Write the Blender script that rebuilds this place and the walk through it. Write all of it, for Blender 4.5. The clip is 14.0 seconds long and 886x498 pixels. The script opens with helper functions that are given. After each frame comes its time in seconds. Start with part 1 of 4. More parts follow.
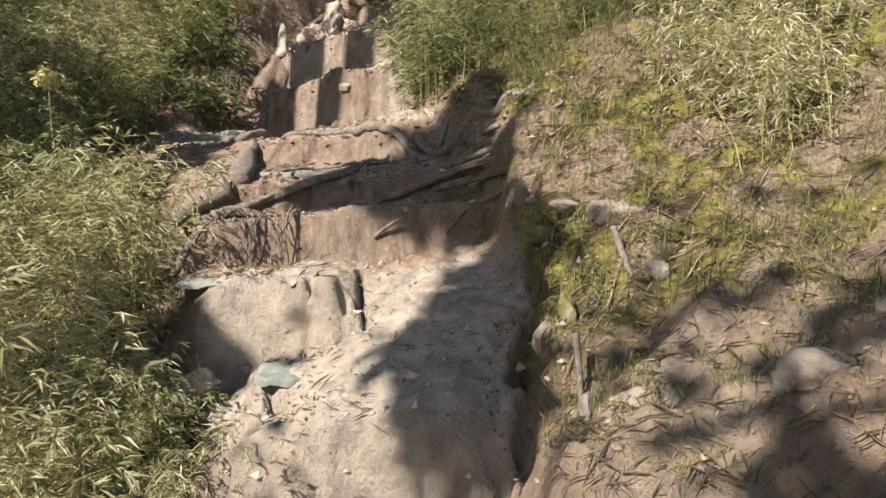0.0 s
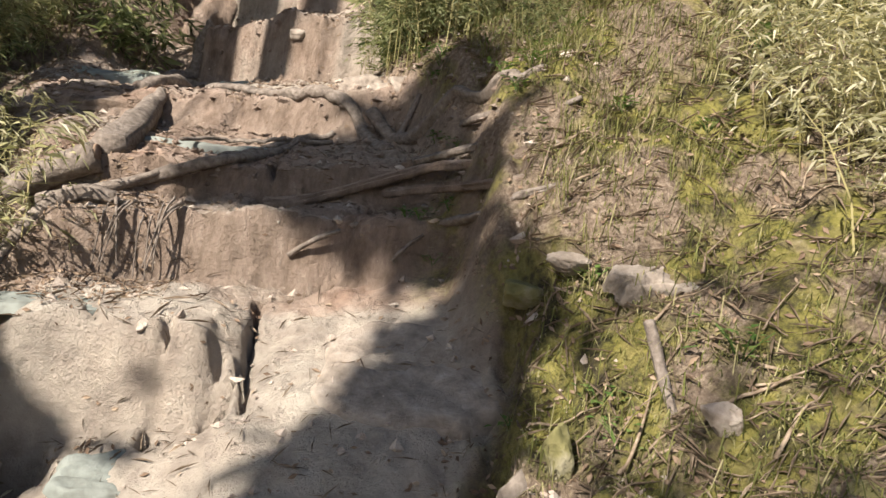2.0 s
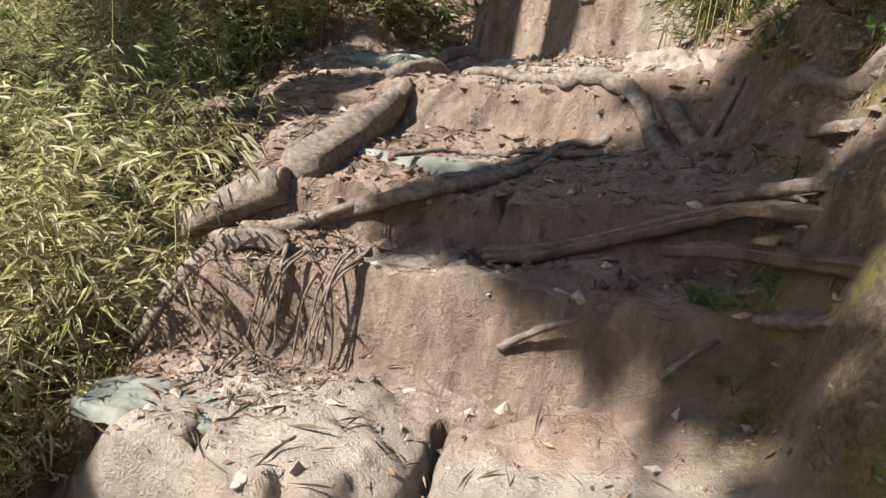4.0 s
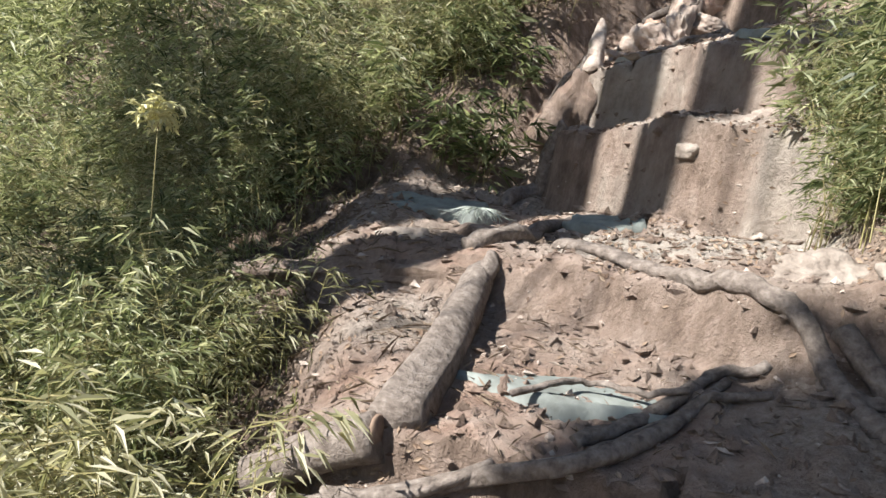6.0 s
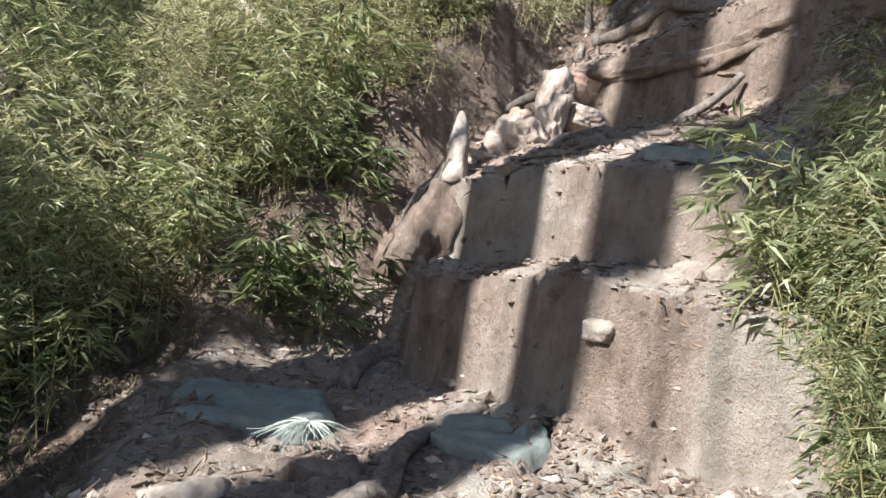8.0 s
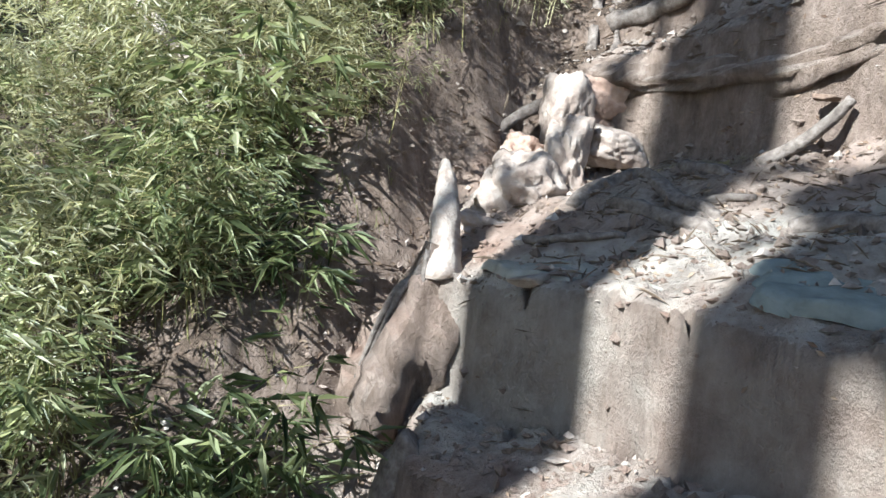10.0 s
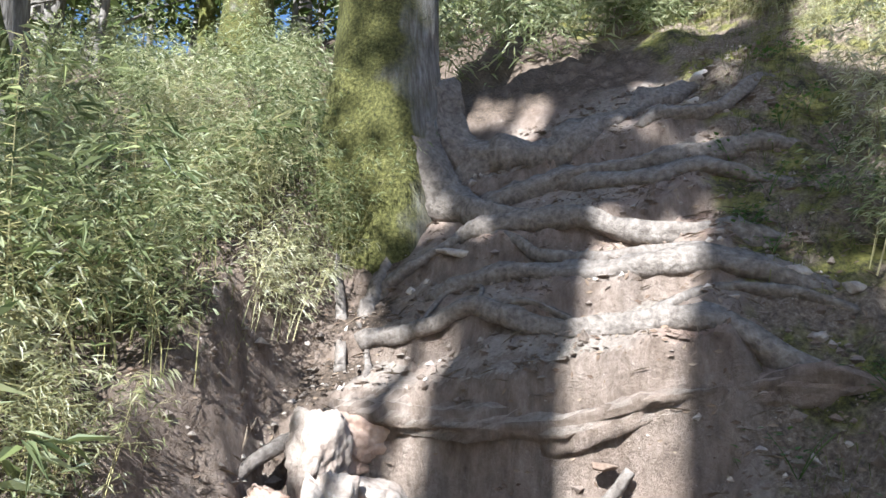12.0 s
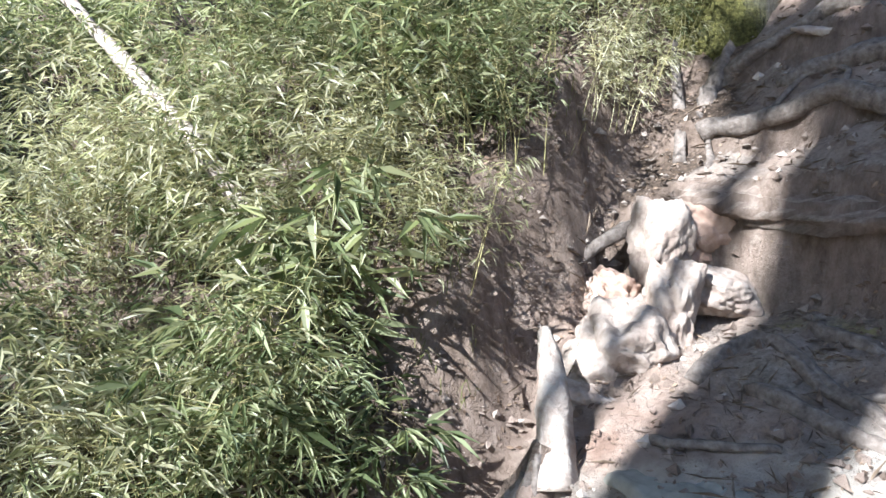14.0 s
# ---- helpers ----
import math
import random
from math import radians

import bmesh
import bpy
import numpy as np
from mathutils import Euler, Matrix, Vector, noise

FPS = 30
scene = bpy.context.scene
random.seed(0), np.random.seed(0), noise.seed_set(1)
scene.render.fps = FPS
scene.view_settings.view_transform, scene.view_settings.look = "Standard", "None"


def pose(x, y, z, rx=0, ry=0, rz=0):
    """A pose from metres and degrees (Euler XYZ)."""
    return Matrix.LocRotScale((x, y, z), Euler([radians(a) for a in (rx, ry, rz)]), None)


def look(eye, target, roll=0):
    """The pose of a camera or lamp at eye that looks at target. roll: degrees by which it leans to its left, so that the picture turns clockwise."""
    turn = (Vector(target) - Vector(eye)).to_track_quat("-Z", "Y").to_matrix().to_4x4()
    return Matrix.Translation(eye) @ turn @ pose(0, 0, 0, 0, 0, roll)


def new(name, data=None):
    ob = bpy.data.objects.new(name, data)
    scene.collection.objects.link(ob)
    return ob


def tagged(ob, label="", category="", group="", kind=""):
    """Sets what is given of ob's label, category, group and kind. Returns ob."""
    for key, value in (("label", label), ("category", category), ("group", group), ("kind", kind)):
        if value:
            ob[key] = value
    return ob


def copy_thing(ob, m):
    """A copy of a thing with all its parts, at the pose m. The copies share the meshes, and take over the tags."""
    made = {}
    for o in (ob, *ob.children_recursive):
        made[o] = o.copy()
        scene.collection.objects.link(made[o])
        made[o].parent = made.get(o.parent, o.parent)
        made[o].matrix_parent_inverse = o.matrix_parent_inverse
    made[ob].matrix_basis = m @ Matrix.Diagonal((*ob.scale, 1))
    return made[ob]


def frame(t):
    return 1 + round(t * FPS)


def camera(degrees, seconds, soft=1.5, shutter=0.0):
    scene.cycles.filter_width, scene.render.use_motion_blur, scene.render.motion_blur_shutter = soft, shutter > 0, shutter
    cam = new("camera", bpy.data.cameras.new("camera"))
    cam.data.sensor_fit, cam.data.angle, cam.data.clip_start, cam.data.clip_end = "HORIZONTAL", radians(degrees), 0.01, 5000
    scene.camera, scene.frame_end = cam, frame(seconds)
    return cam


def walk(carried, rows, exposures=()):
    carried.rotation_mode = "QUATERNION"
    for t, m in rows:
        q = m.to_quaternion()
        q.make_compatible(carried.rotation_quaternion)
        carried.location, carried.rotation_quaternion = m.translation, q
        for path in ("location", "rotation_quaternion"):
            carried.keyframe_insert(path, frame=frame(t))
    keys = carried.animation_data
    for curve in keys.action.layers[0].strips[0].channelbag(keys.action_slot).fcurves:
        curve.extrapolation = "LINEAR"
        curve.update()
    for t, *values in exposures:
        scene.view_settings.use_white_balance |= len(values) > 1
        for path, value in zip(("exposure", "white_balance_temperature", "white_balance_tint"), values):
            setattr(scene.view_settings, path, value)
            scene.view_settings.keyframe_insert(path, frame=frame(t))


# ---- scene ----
cam = camera(60.8, 14.0)
PATH = [
    (0, (0.162, 0.139, 1.487), (0.075, 2.137, 1.489), -1.5),
    (0.5, (0.066, 0.465, 1.678), (-0.179, 2.45, 1.652), 1.9),
    (1, (-0.025, 0.724, 1.727), (-0.158, 2.717, 1.611), 3.1),
    (1.5, (0.015, 0.923, 1.746), (0.069, 2.919, 1.642), 3.7),
    (2, (0.187, 1.253, 1.749), (0.19, 3.251, 1.659), 5.6),
    (2.5, (0.251, 1.516, 1.773), (0.08, 3.503, 1.63), 6.7),
    (3, (0.236, 1.836, 1.89), (-0.125, 3.791, 1.666), 7.2),
    (3.5, (0.2, 2.027, 1.97), (-0.435, 3.907, 1.72), 6.2),
    (3.7, (0.235, 2.151, 1.982), (-0.56, 3.964, 1.697), 4.9),
    (5.8, (-0.291, 2.536, 2.343), (-1.139, 4.341, 2.204), 9.9),
    (6, (-0.335, 2.591, 2.362), (-1.175, 4.403, 2.26), 7.6),
    (6.5, (-0.421, 2.888, 2.483), (-1.22, 4.717, 2.36), 5.7),
    (7, (-0.517, 3.099, 2.586), (-1.227, 4.965, 2.473), 7.1),
    (7.5, (-0.632, 3.335, 2.769), (-1.207, 5.25, 2.8), 7.2),
    (7.7, (-0.659, 3.418, 2.806), (-1.189, 5.346, 2.853), 6.4),
    (9.8, (-1.045, 4.438, 3.548), (-1.461, 6.385, 3.358), 2.5),
    (10, (-1.058, 4.554, 3.571), (-1.459, 6.505, 3.386), 1.9),
    (10.5, (-1.109, 4.851, 3.741), (-1.34, 6.834, 3.627), 0.7),
    (11, (-1.15, 4.894, 3.855), (-1.127, 6.894, 3.846), -0.1),
    (11.5, (-1.233, 4.911, 3.965), (-1.001, 6.891, 4.126), -0.3),
    (12, (-1.336, 4.942, 4.094), (-0.949, 6.869, 4.459), 0.9),
    (12.5, (-1.399, 4.954, 4.149), (-1.028, 6.852, 4.658), 2.1),
    (13, (-1.432, 4.958, 4.104), (-1.218, 6.904, 4.515), 1.2),
    (13.5, (-1.47, 4.934, 4.086), (-1.524, 6.93, 4.209), 0.9),
    (14, (-1.496, 4.905, 4.072), (-1.855, 6.863, 3.881), 1.8),
]
walk(cam, [(t, look(e, g, r)) for t, e, g, r in PATH],
     ((0, 1.28, 6550, 11), (1.5, 1.35, 6550, 11), (3.7, 1.45, 6500, 11), (5.8, 1.5, 5950, 10), (7.7, 1.58, 5750, 9), (9.8, 1.85, 5250, 4), (11.3, 1.95, 5300, 3), (12, 2.15, 5280, 6), (14, 2.12, 5250, 8)))

# ---- light ----
SUN_EL = radians(40)
SUN_AZ = radians(36)            # the sunlight travels this far to the right of +y
RAY = Vector((math.sin(SUN_AZ) * math.cos(SUN_EL), math.cos(SUN_AZ) * math.cos(SUN_EL), -math.sin(SUN_EL)))
world = bpy.data.worlds.new("sky")
scene.world = world
world.use_nodes = True
wn = world.node_tree.nodes
sky = wn.new("ShaderNodeTexSky")
sky.sky_type = "NISHITA"
sky.sun_disc = False
sky.sun_elevation = SUN_EL
sky.sun_rotation = SUN_AZ + math.pi
wn["Background"].inputs["Strength"].default_value = 0.047
world.node_tree.links.new(sky.outputs[0], wn["Background"].inputs["Color"])
sun = new("sun", bpy.data.lights.new("sun", "SUN"))
sun.data.energy = 5.0
sun.data.angle = radians(0.6)
sun.data.color = (1.0, 0.93, 0.82)
sun.rotation_euler = RAY.to_track_quat("-Z", "Y").to_euler()
sun.location = (-20, -30, 30)


# ---- materials ----
def shader(name, rough=0.9):
    m = bpy.data.materials.new(name)
    m.use_nodes = True
    n, l = m.node_tree.nodes, m.node_tree.links
    b = n["Principled BSDF"]
    b.inputs["Roughness"].default_value = rough
    b.inputs["Specular IOR Level"].default_value = 0.25
    return m, n, l, b


def noise_tex(n, l, scale, detail=6, rough=0.6, stretch=None):
    co = n.new("ShaderNodeTexCoord")
    t = n.new("ShaderNodeTexNoise")
    t.inputs["Scale"].default_value = scale
    t.inputs["Detail"].default_value = detail
    t.inputs["Roughness"].default_value = rough
    if stretch:
        mp = n.new("ShaderNodeMapping")
        mp.inputs["Scale"].default_value = stretch
        l.new(co.outputs["Object"], mp.inputs[0])
        l.new(mp.outputs[0], t.inputs[0])
    else:
        l.new(co.outputs["Object"], t.inputs[0])
    return t.outputs["Fac"]


def ramp(n, l, fac, stops):
    r = n.new("ShaderNodeValToRGB")
    e = r.color_ramp.elements
    while len(e) < len(stops):
        e.new(0.5)
    for k, (p, c) in zip(e, stops):
        k.position, k.color = p, (*c, 1)
    l.new(fac, r.inputs[0])
    return r.outputs[0]


def mix(n, l, fac, a, b, kind="MIX"):
    m = n.new("ShaderNodeMix")
    m.data_type, m.blend_type = "RGBA", kind
    for socket, v in ((m.inputs[0], fac), (m.inputs[6], a), (m.inputs[7], b)):
        if isinstance(v, (int, float)):
            socket.default_value = v
        elif isinstance(v, tuple):
            socket.default_value = (*v, 1)
        else:
            l.new(v, socket)
    return m.outputs[2]


def mul(n, l, a, b, op="MULTIPLY"):
    m = n.new("ShaderNodeMath")
    m.operation = op
    for socket, v in zip(m.inputs, (a, b)):
        if isinstance(v, (int, float)):
            socket.default_value = v
        else:
            l.new(v, socket)
    return m.outputs[0]


def bump(n, l, b, height, strength, distance):
    k = n.new("ShaderNodeBump")
    k.inputs["Strength"].default_value = strength
    k.inputs["Distance"].default_value = distance
    l.new(height, k.inputs["Height"])
    l.new(k.outputs[0], b.inputs["Normal"])


def two_tone(name, dark, mid, light, scale, rough=0.9, relief=0.01, stretch=None, stain=None):
    m, n, l, b = shader(name, rough)
    a = noise_tex(n, l, scale, 8, 0.65, stretch)
    big = noise_tex(n, l, scale * 0.13, 4)
    col = ramp(n, l, a, ((0.3, dark), (0.5, mid), (0.72, light)))
    col = mix(n, l, mul(n, l, big, 0.7), col, mix(n, l, 0.6, col, stain or dark), "MIX")
    l.new(col, b.inputs["Base Color"])
    bump(n, l, b, a, 0.7, relief)
    return m


def ground_material():
    m, n, l, b = shader("soil", 0.95)
    fine = noise_tex(n, l, 55, 8, 0.7)
    mid = noise_tex(n, l, 9, 6, 0.6)
    big = noise_tex(n, l, 1.7, 4, 0.5)
    soil = ramp(n, l, fine, ((0.3, (0.15, 0.118, 0.092)), (0.5, (0.29, 0.24, 0.195)), (0.7, (0.44, 0.38, 0.32))))
    red = ramp(n, l, mid, ((0.3, (0.15, 0.092, 0.066)), (0.55, (0.33, 0.225, 0.168)), (0.75, (0.48, 0.37, 0.3))))
    dust = ramp(n, l, noise_tex(n, l, 4.3, 6, 0.65), ((0.4, (0, 0, 0)), (0.62, (1, 1, 1))))
    soil = mix(n, l, ramp(n, l, big, ((0.38, (0, 0, 0)), (0.62, (1, 1, 1)))), soil, red)
    soil = mix(n, l, mul(n, l, dust, 0.5), soil, mix(n, l, fine, (0.3, 0.24, 0.2), (0.56, 0.47, 0.4)))
    slab = ramp(n, l, mid, ((0.3, (0.3, 0.27, 0.235)), (0.5, (0.5, 0.46, 0.395)), (0.7, (0.64, 0.59, 0.5))))
    slab = mix(n, l, 0.45, slab, soil)
    patch = noise_tex(n, l, 3.1, 5, 0.6)
    mossy = ramp(n, l, mul(n, l, mul(n, l, mid, 0.6), mul(n, l, fine, 0.4), "ADD"), ((0.4, (0.022, 0.02, 0.009)), (0.465, (0.085, 0.08, 0.022)), (0.525, (0.19, 0.175, 0.042)), (0.66, (0.36, 0.31, 0.1))))
    bare = ramp(n, l, fine, ((0.32, (0.08, 0.055, 0.04)), (0.5, (0.22, 0.165, 0.12)), (0.7, (0.42, 0.34, 0.26))))
    mossy = mix(n, l, ramp(n, l, patch, ((0.44, (0, 0, 0)), (0.54, (1, 1, 1)))), mossy, bare)
    humus = ramp(n, l, fine, ((0.35, (0.05, 0.036, 0.026)), (0.55, (0.12, 0.085, 0.06)), (0.75, (0.24, 0.17, 0.12))))
    col = soil
    for name, c in (("slab", slab), ("humus", humus), ("moss", mossy)):
        at = n.new("ShaderNodeAttribute")
        at.attribute_name = name
        edge = mul(n, l, mul(n, l, at.outputs["Fac"], mul(n, l, mul(n, l, mid, 0.5, "SUBTRACT"), 1.6), "ADD"), 1.0)
        cl = n.new("ShaderNodeClamp")
        l.new(edge, cl.inputs[0])
        keep = mul(n, l, cl.outputs[0], at.outputs["Fac"])
        sq = n.new("ShaderNodeMapRange")
        sq.inputs["From Max"].default_value = 0.45
        l.new(keep, sq.inputs["Value"])
        col = mix(n, l, sq.outputs[0], col, c)
    # raw earth, streaked downwards, in the steep faces; its darkness also stands for shade
    streak = noise_tex(n, l, 12, 8, 0.72, (1.4, 1.4, 0.55))
    raw = ramp(n, l, streak, ((0.3, (0.085, 0.058, 0.042)), (0.45, (0.19, 0.138, 0.104)), (0.58, (0.28, 0.21, 0.165)), (0.74, (0.42, 0.34, 0.28))))
    geo = n.new("ShaderNodeNewGeometry")
    sep = n.new("ShaderNodeSeparateXYZ")
    l.new(geo.outputs["True Normal"], sep.inputs[0])
    steep = n.new("ShaderNodeMapRange")
    steep.inputs["From Min"].default_value, steep.inputs["From Max"].default_value = 0.74, 0.42
    l.new(sep.outputs[2], steep.inputs["Value"])
    at = n.new("ShaderNodeAttribute")
    at.attribute_name = "moss"
    face_darkening = mul(n, l, steep.outputs[0], mul(n, l, 0.85, mul(n, l, at.outputs["Fac"], 0.7), "SUBTRACT"))
    worn_slab = n.new("ShaderNodeAttribute")
    worn_slab.attribute_name = "slab"
    face_darkening = mul(n, l, face_darkening, mul(n, l, 1.0, mul(n, l, worn_slab.outputs["Fac"], 0.75), "SUBTRACT"))
    col = mix(n, l, face_darkening, col, raw)
    l.new(col, b.inputs["Base Color"])
    grit = noise_tex(n, l, 160, 4, 0.7)
    coarse = noise_tex(n, l, 24, 8, 0.75)
    relief = mul(n, l, mul(n, l, mul(n, l, coarse, 0.9), mul(n, l, mid, 1.2), "ADD"), mul(n, l, grit, 0.4), "ADD")
    bump(n, l, b, mul(n, l, relief, mul(n, l, streak, mul(n, l, steep.outputs[0], 0.8)), "ADD"), 1.0, 0.032)
    return m


def leaf_material(name, colours, through_share=0.52, rough=0.42):
    m, n, l, b = shader(name, rough)
    geo = n.new("ShaderNodeNewGeometry")
    info = n.new("ShaderNodeObjectInfo")
    pick = mul(n, l, mul(n, l, geo.outputs["Random Per Island"], 0.65), mul(n, l, info.outputs["Random"], 0.35), "ADD")
    k = len(colours) - 1
    col = ramp(n, l, pick, tuple((i / k, c) for i, c in enumerate(colours)))
    l.new(col, b.inputs["Base Color"])
    tr = n.new("ShaderNodeBsdfTranslucent")
    l.new(mix(n, l, 1.0, col, (1.0, 1.0, 0.78), "MULTIPLY"), tr.inputs[0])
    mx = n.new("ShaderNodeMixShader")
    mx.inputs[0].default_value = through_share
    out = n["Material Output"]
    l.new(b.outputs[0], mx.inputs[1])
    l.new(tr.outputs[0], mx.inputs[2])
    l.new(mx.outputs[0], out.inputs[0])
    return m


SOIL = ground_material()
ROCK = two_tone("weathered_stone", (0.13, 0.105, 0.085), (0.28, 0.235, 0.195), (0.44, 0.385, 0.33), 14, 0.9, 0.03)
PALE = two_tone("pale_stone", (0.2, 0.155, 0.125), (0.42, 0.36, 0.305), (0.58, 0.53, 0.46), 17, 0.9, 0.04, stain=(0.33, 0.23, 0.18))
BEDROCK = two_tone("pale_bedrock", (0.17, 0.125, 0.1), (0.36, 0.3, 0.25), (0.52, 0.46, 0.4), 15, 0.9, 0.03, stain=(0.31, 0.21, 0.16))
STAINED = two_tone("stained_stone", (0.16, 0.1, 0.075), (0.37, 0.27, 0.21), (0.56, 0.47, 0.4), 9, 0.9, 0.04, stain=(0.36, 0.2, 0.13))
TEAL = two_tone("greenish_stone", (0.085, 0.1, 0.092), (0.15, 0.18, 0.167), (0.22, 0.25, 0.235), 13, 0.85, 0.012, stain=(0.25, 0.21, 0.175))
GREYSLAB = two_tone("grey_green_stone", (0.13, 0.125, 0.105), (0.24, 0.235, 0.2), (0.33, 0.32, 0.28), 11, 0.88, 0.015, stain=(0.3, 0.25, 0.2))
MOSSROCK = two_tone("mossy_stone", (0.08, 0.08, 0.03), (0.2, 0.18, 0.08), (0.4, 0.36, 0.28), 9, 0.95, 0.03)
ROOT = two_tone("worn_root", (0.08, 0.063, 0.052), (0.19, 0.157, 0.132), (0.32, 0.275, 0.237), 38, 0.9, 0.02)
TWIG = two_tone("dry_twig", (0.09, 0.062, 0.042), (0.2, 0.15, 0.105), (0.4, 0.32, 0.24), 30, 0.9, 0.004)
LOGEND_HOLE = two_tone("log_end_and_hole", (0.12, 0.08, 0.06), (0.2, 0.14, 0.1), (0.3, 0.22, 0.16), 40, 0.95, 0.006)
def bark_material(name, side, foot):
    """Grey bark with moss on the side of -x (side) and round the foot, up to that height."""
    m, n, l, b = shader(name, 0.95)
    a = noise_tex(n, l, 9, 8, 0.7, (2.4, 2.4, 0.45))
    fine = noise_tex(n, l, 60, 6, 0.7)
    big = noise_tex(n, l, 2.2, 4, 0.5)
    grey = ramp(n, l, a, ((0.32, (0.08, 0.065, 0.055)), (0.5, (0.24, 0.21, 0.185)), (0.68, (0.46, 0.43, 0.4))))
    moss = ramp(n, l, fine, ((0.32, (0.03, 0.028, 0.01)), (0.5, (0.1, 0.095, 0.025)), (0.68, (0.21, 0.19, 0.06))))
    co = n.new("ShaderNodeTexCoord")
    sep = n.new("ShaderNodeSeparateXYZ")
    l.new(co.outputs["Object"], sep.inputs[0])
    left = mul(n, l, mul(n, l, sep.outputs[0], -2.5 * side), side * 0.75, "ADD")
    low = mul(n, l, mul(n, l, sep.outputs[2], -1.2), foot * 1.2, "ADD")
    fac = mul(n, l, mul(n, l, left, low, "MAXIMUM"), mul(n, l, mul(n, l, big, 0.5, "SUBTRACT"), 2.2), "ADD")
    edge = n.new("ShaderNodeMapRange")
    edge.inputs["From Min"].default_value, edge.inputs["From Max"].default_value = 0.2, 0.55
    l.new(fac, edge.inputs["Value"])
    l.new(mix(n, l, edge.outputs[0], grey, moss), b.inputs["Base Color"])
    bump(n, l, b, mul(n, l, a, mul(n, l, fine, 0.6), "ADD"), 1.0, 0.05)
    return m


OLDBARK = bark_material("old_mossy_bark", 1.0, 0.3)
FOOTBARK = bark_material("moss_footed_bark", 0.0, 1.3)
BARK = two_tone("grey_bark", (0.07, 0.058, 0.048), (0.17, 0.148, 0.127), (0.36, 0.325, 0.29), 10, 0.95, 0.03, stretch=(2.2, 2.2, 0.5))
MOSSBARK = two_tone("mossy_bark", (0.035, 0.035, 0.01), (0.1, 0.1, 0.022), (0.2, 0.18, 0.05), 12, 0.95, 0.035)
BAMBOO = leaf_material("bamboo_leaf", ((0.035, 0.048, 0.02), (0.12, 0.145, 0.064), (0.25, 0.272, 0.135), (0.43, 0.44, 0.265), (0.74, 0.71, 0.54)))
STRAWBAMBOO = leaf_material("dry_bamboo_leaf", ((0.07, 0.075, 0.032), (0.23, 0.228, 0.115), (0.42, 0.4, 0.245), (0.58, 0.545, 0.4), (0.78, 0.74, 0.6)))
CULM = leaf_material("bamboo_culm", ((0.16, 0.15, 0.06), (0.26, 0.23, 0.1), (0.36, 0.31, 0.17)), 0.05)
CROWN = leaf_material("tree_leaf", ((0.04, 0.062, 0.018), (0.1, 0.13, 0.04), (0.22, 0.24, 0.09)), 0.45)
LITTER = leaf_material("fallen_leaf", ((0.07, 0.042, 0.028), (0.15, 0.1, 0.068), (0.25, 0.18, 0.125), (0.42, 0.34, 0.25)), 0.1, 0.8)
STRAW = leaf_material("dry_grass", ((0.05, 0.055, 0.02), (0.1, 0.11, 0.03), (0.17, 0.165, 0.055), (0.34, 0.29, 0.18)), 0.15, 0.8)
FERN = leaf_material("herb_leaf", ((0.05, 0.1, 0.025), (0.1, 0.17, 0.04), (0.17, 0.22, 0.07)), 0.35)
SEED = leaf_material("pale_seed_fluff", ((0.45, 0.42, 0.2), (0.62, 0.58, 0.32), (0.75, 0.72, 0.48)), 0.3, 0.8)
FIBRE = leaf_material("pale_fibre", ((0.2, 0.22, 0.19), (0.33, 0.36, 0.31), (0.46, 0.48, 0.42)), 0.1, 0.8)


# ---- mesh helpers ----
def mesh_object(name, verts, faces, material, parent=None, label="", smooth=False):
    me = bpy.data.meshes.new(name)
    me.from_pydata(verts, [], faces)
    me.materials.append(material)
    if smooth:
        me.polygons.foreach_set("use_smooth", [True] * len(me.polygons))
    me.update()
    ob = new(name, me)
    if parent:
        ob.parent = parent
    return tagged(ob, label)


def part(name, bm, material, parent=None, label="", smooth=True):
    me = bpy.data.meshes.new(name)
    bm.to_mesh(me)
    bm.free()
    me.materials.append(material)
    if smooth:
        me.polygons.foreach_set("use_smooth", [True] * len(me.polygons))
    ob = new(name, me)
    if parent:
        ob.parent = parent
    return tagged(ob, label)


def leaf_quads(spots, size, rng, narrow=0.35, droop=0.3):
    """Small folded leaves round the given spots: vertices and faces."""
    verts, faces = [], []
    for p in spots:
        a = rng.uniform(0, math.tau)
        d = Vector((math.cos(a), math.sin(a), rng.uniform(-1, 0.7) - droop)).normalized()
        s = d.cross(Vector((rng.uniform(-.6, .6), rng.uniform(-.6, .6), 1))).normalized()
        k = size * rng.uniform(0.6, 1.3)
        up = s.cross(d) * k * 0.12
        c = Vector(p)
        i = len(verts)
        verts += [c, c + d * k * 0.45 + s * k * narrow * 0.5 + up, c + d * k, c + d * k * 0.45 - s * k * narrow * 0.5 + up]
        faces += [(i, i + 1, i + 2), (i, i + 2, i + 3)]
    return verts, faces


LATTICE = np.random.RandomState(7).rand(64, 64)


def vnoise(x, y, size, shift=0):
    """Smooth value noise from -1 to 1 with cells of the given size."""
    u, v = x / size + shift * 17.3, y / size + shift * 9.7
    i, j = np.floor(u).astype(int), np.floor(v).astype(int)
    f, g = u - i, v - j
    f, g = f * f * (3 - 2 * f), g * g * (3 - 2 * g)
    at = lambda a, b: LATTICE[a % 64, b % 64]
    low = at(i, j) * (1 - f) + at(i + 1, j) * f
    high = at(i, j + 1) * (1 - f) + at(i + 1, j + 1) * f
    return 2 * (low * (1 - g) + high * g) - 1


def ease(t):
    t = np.clip(t, 0, 1)
    return t * t * (3 - 2 * t)


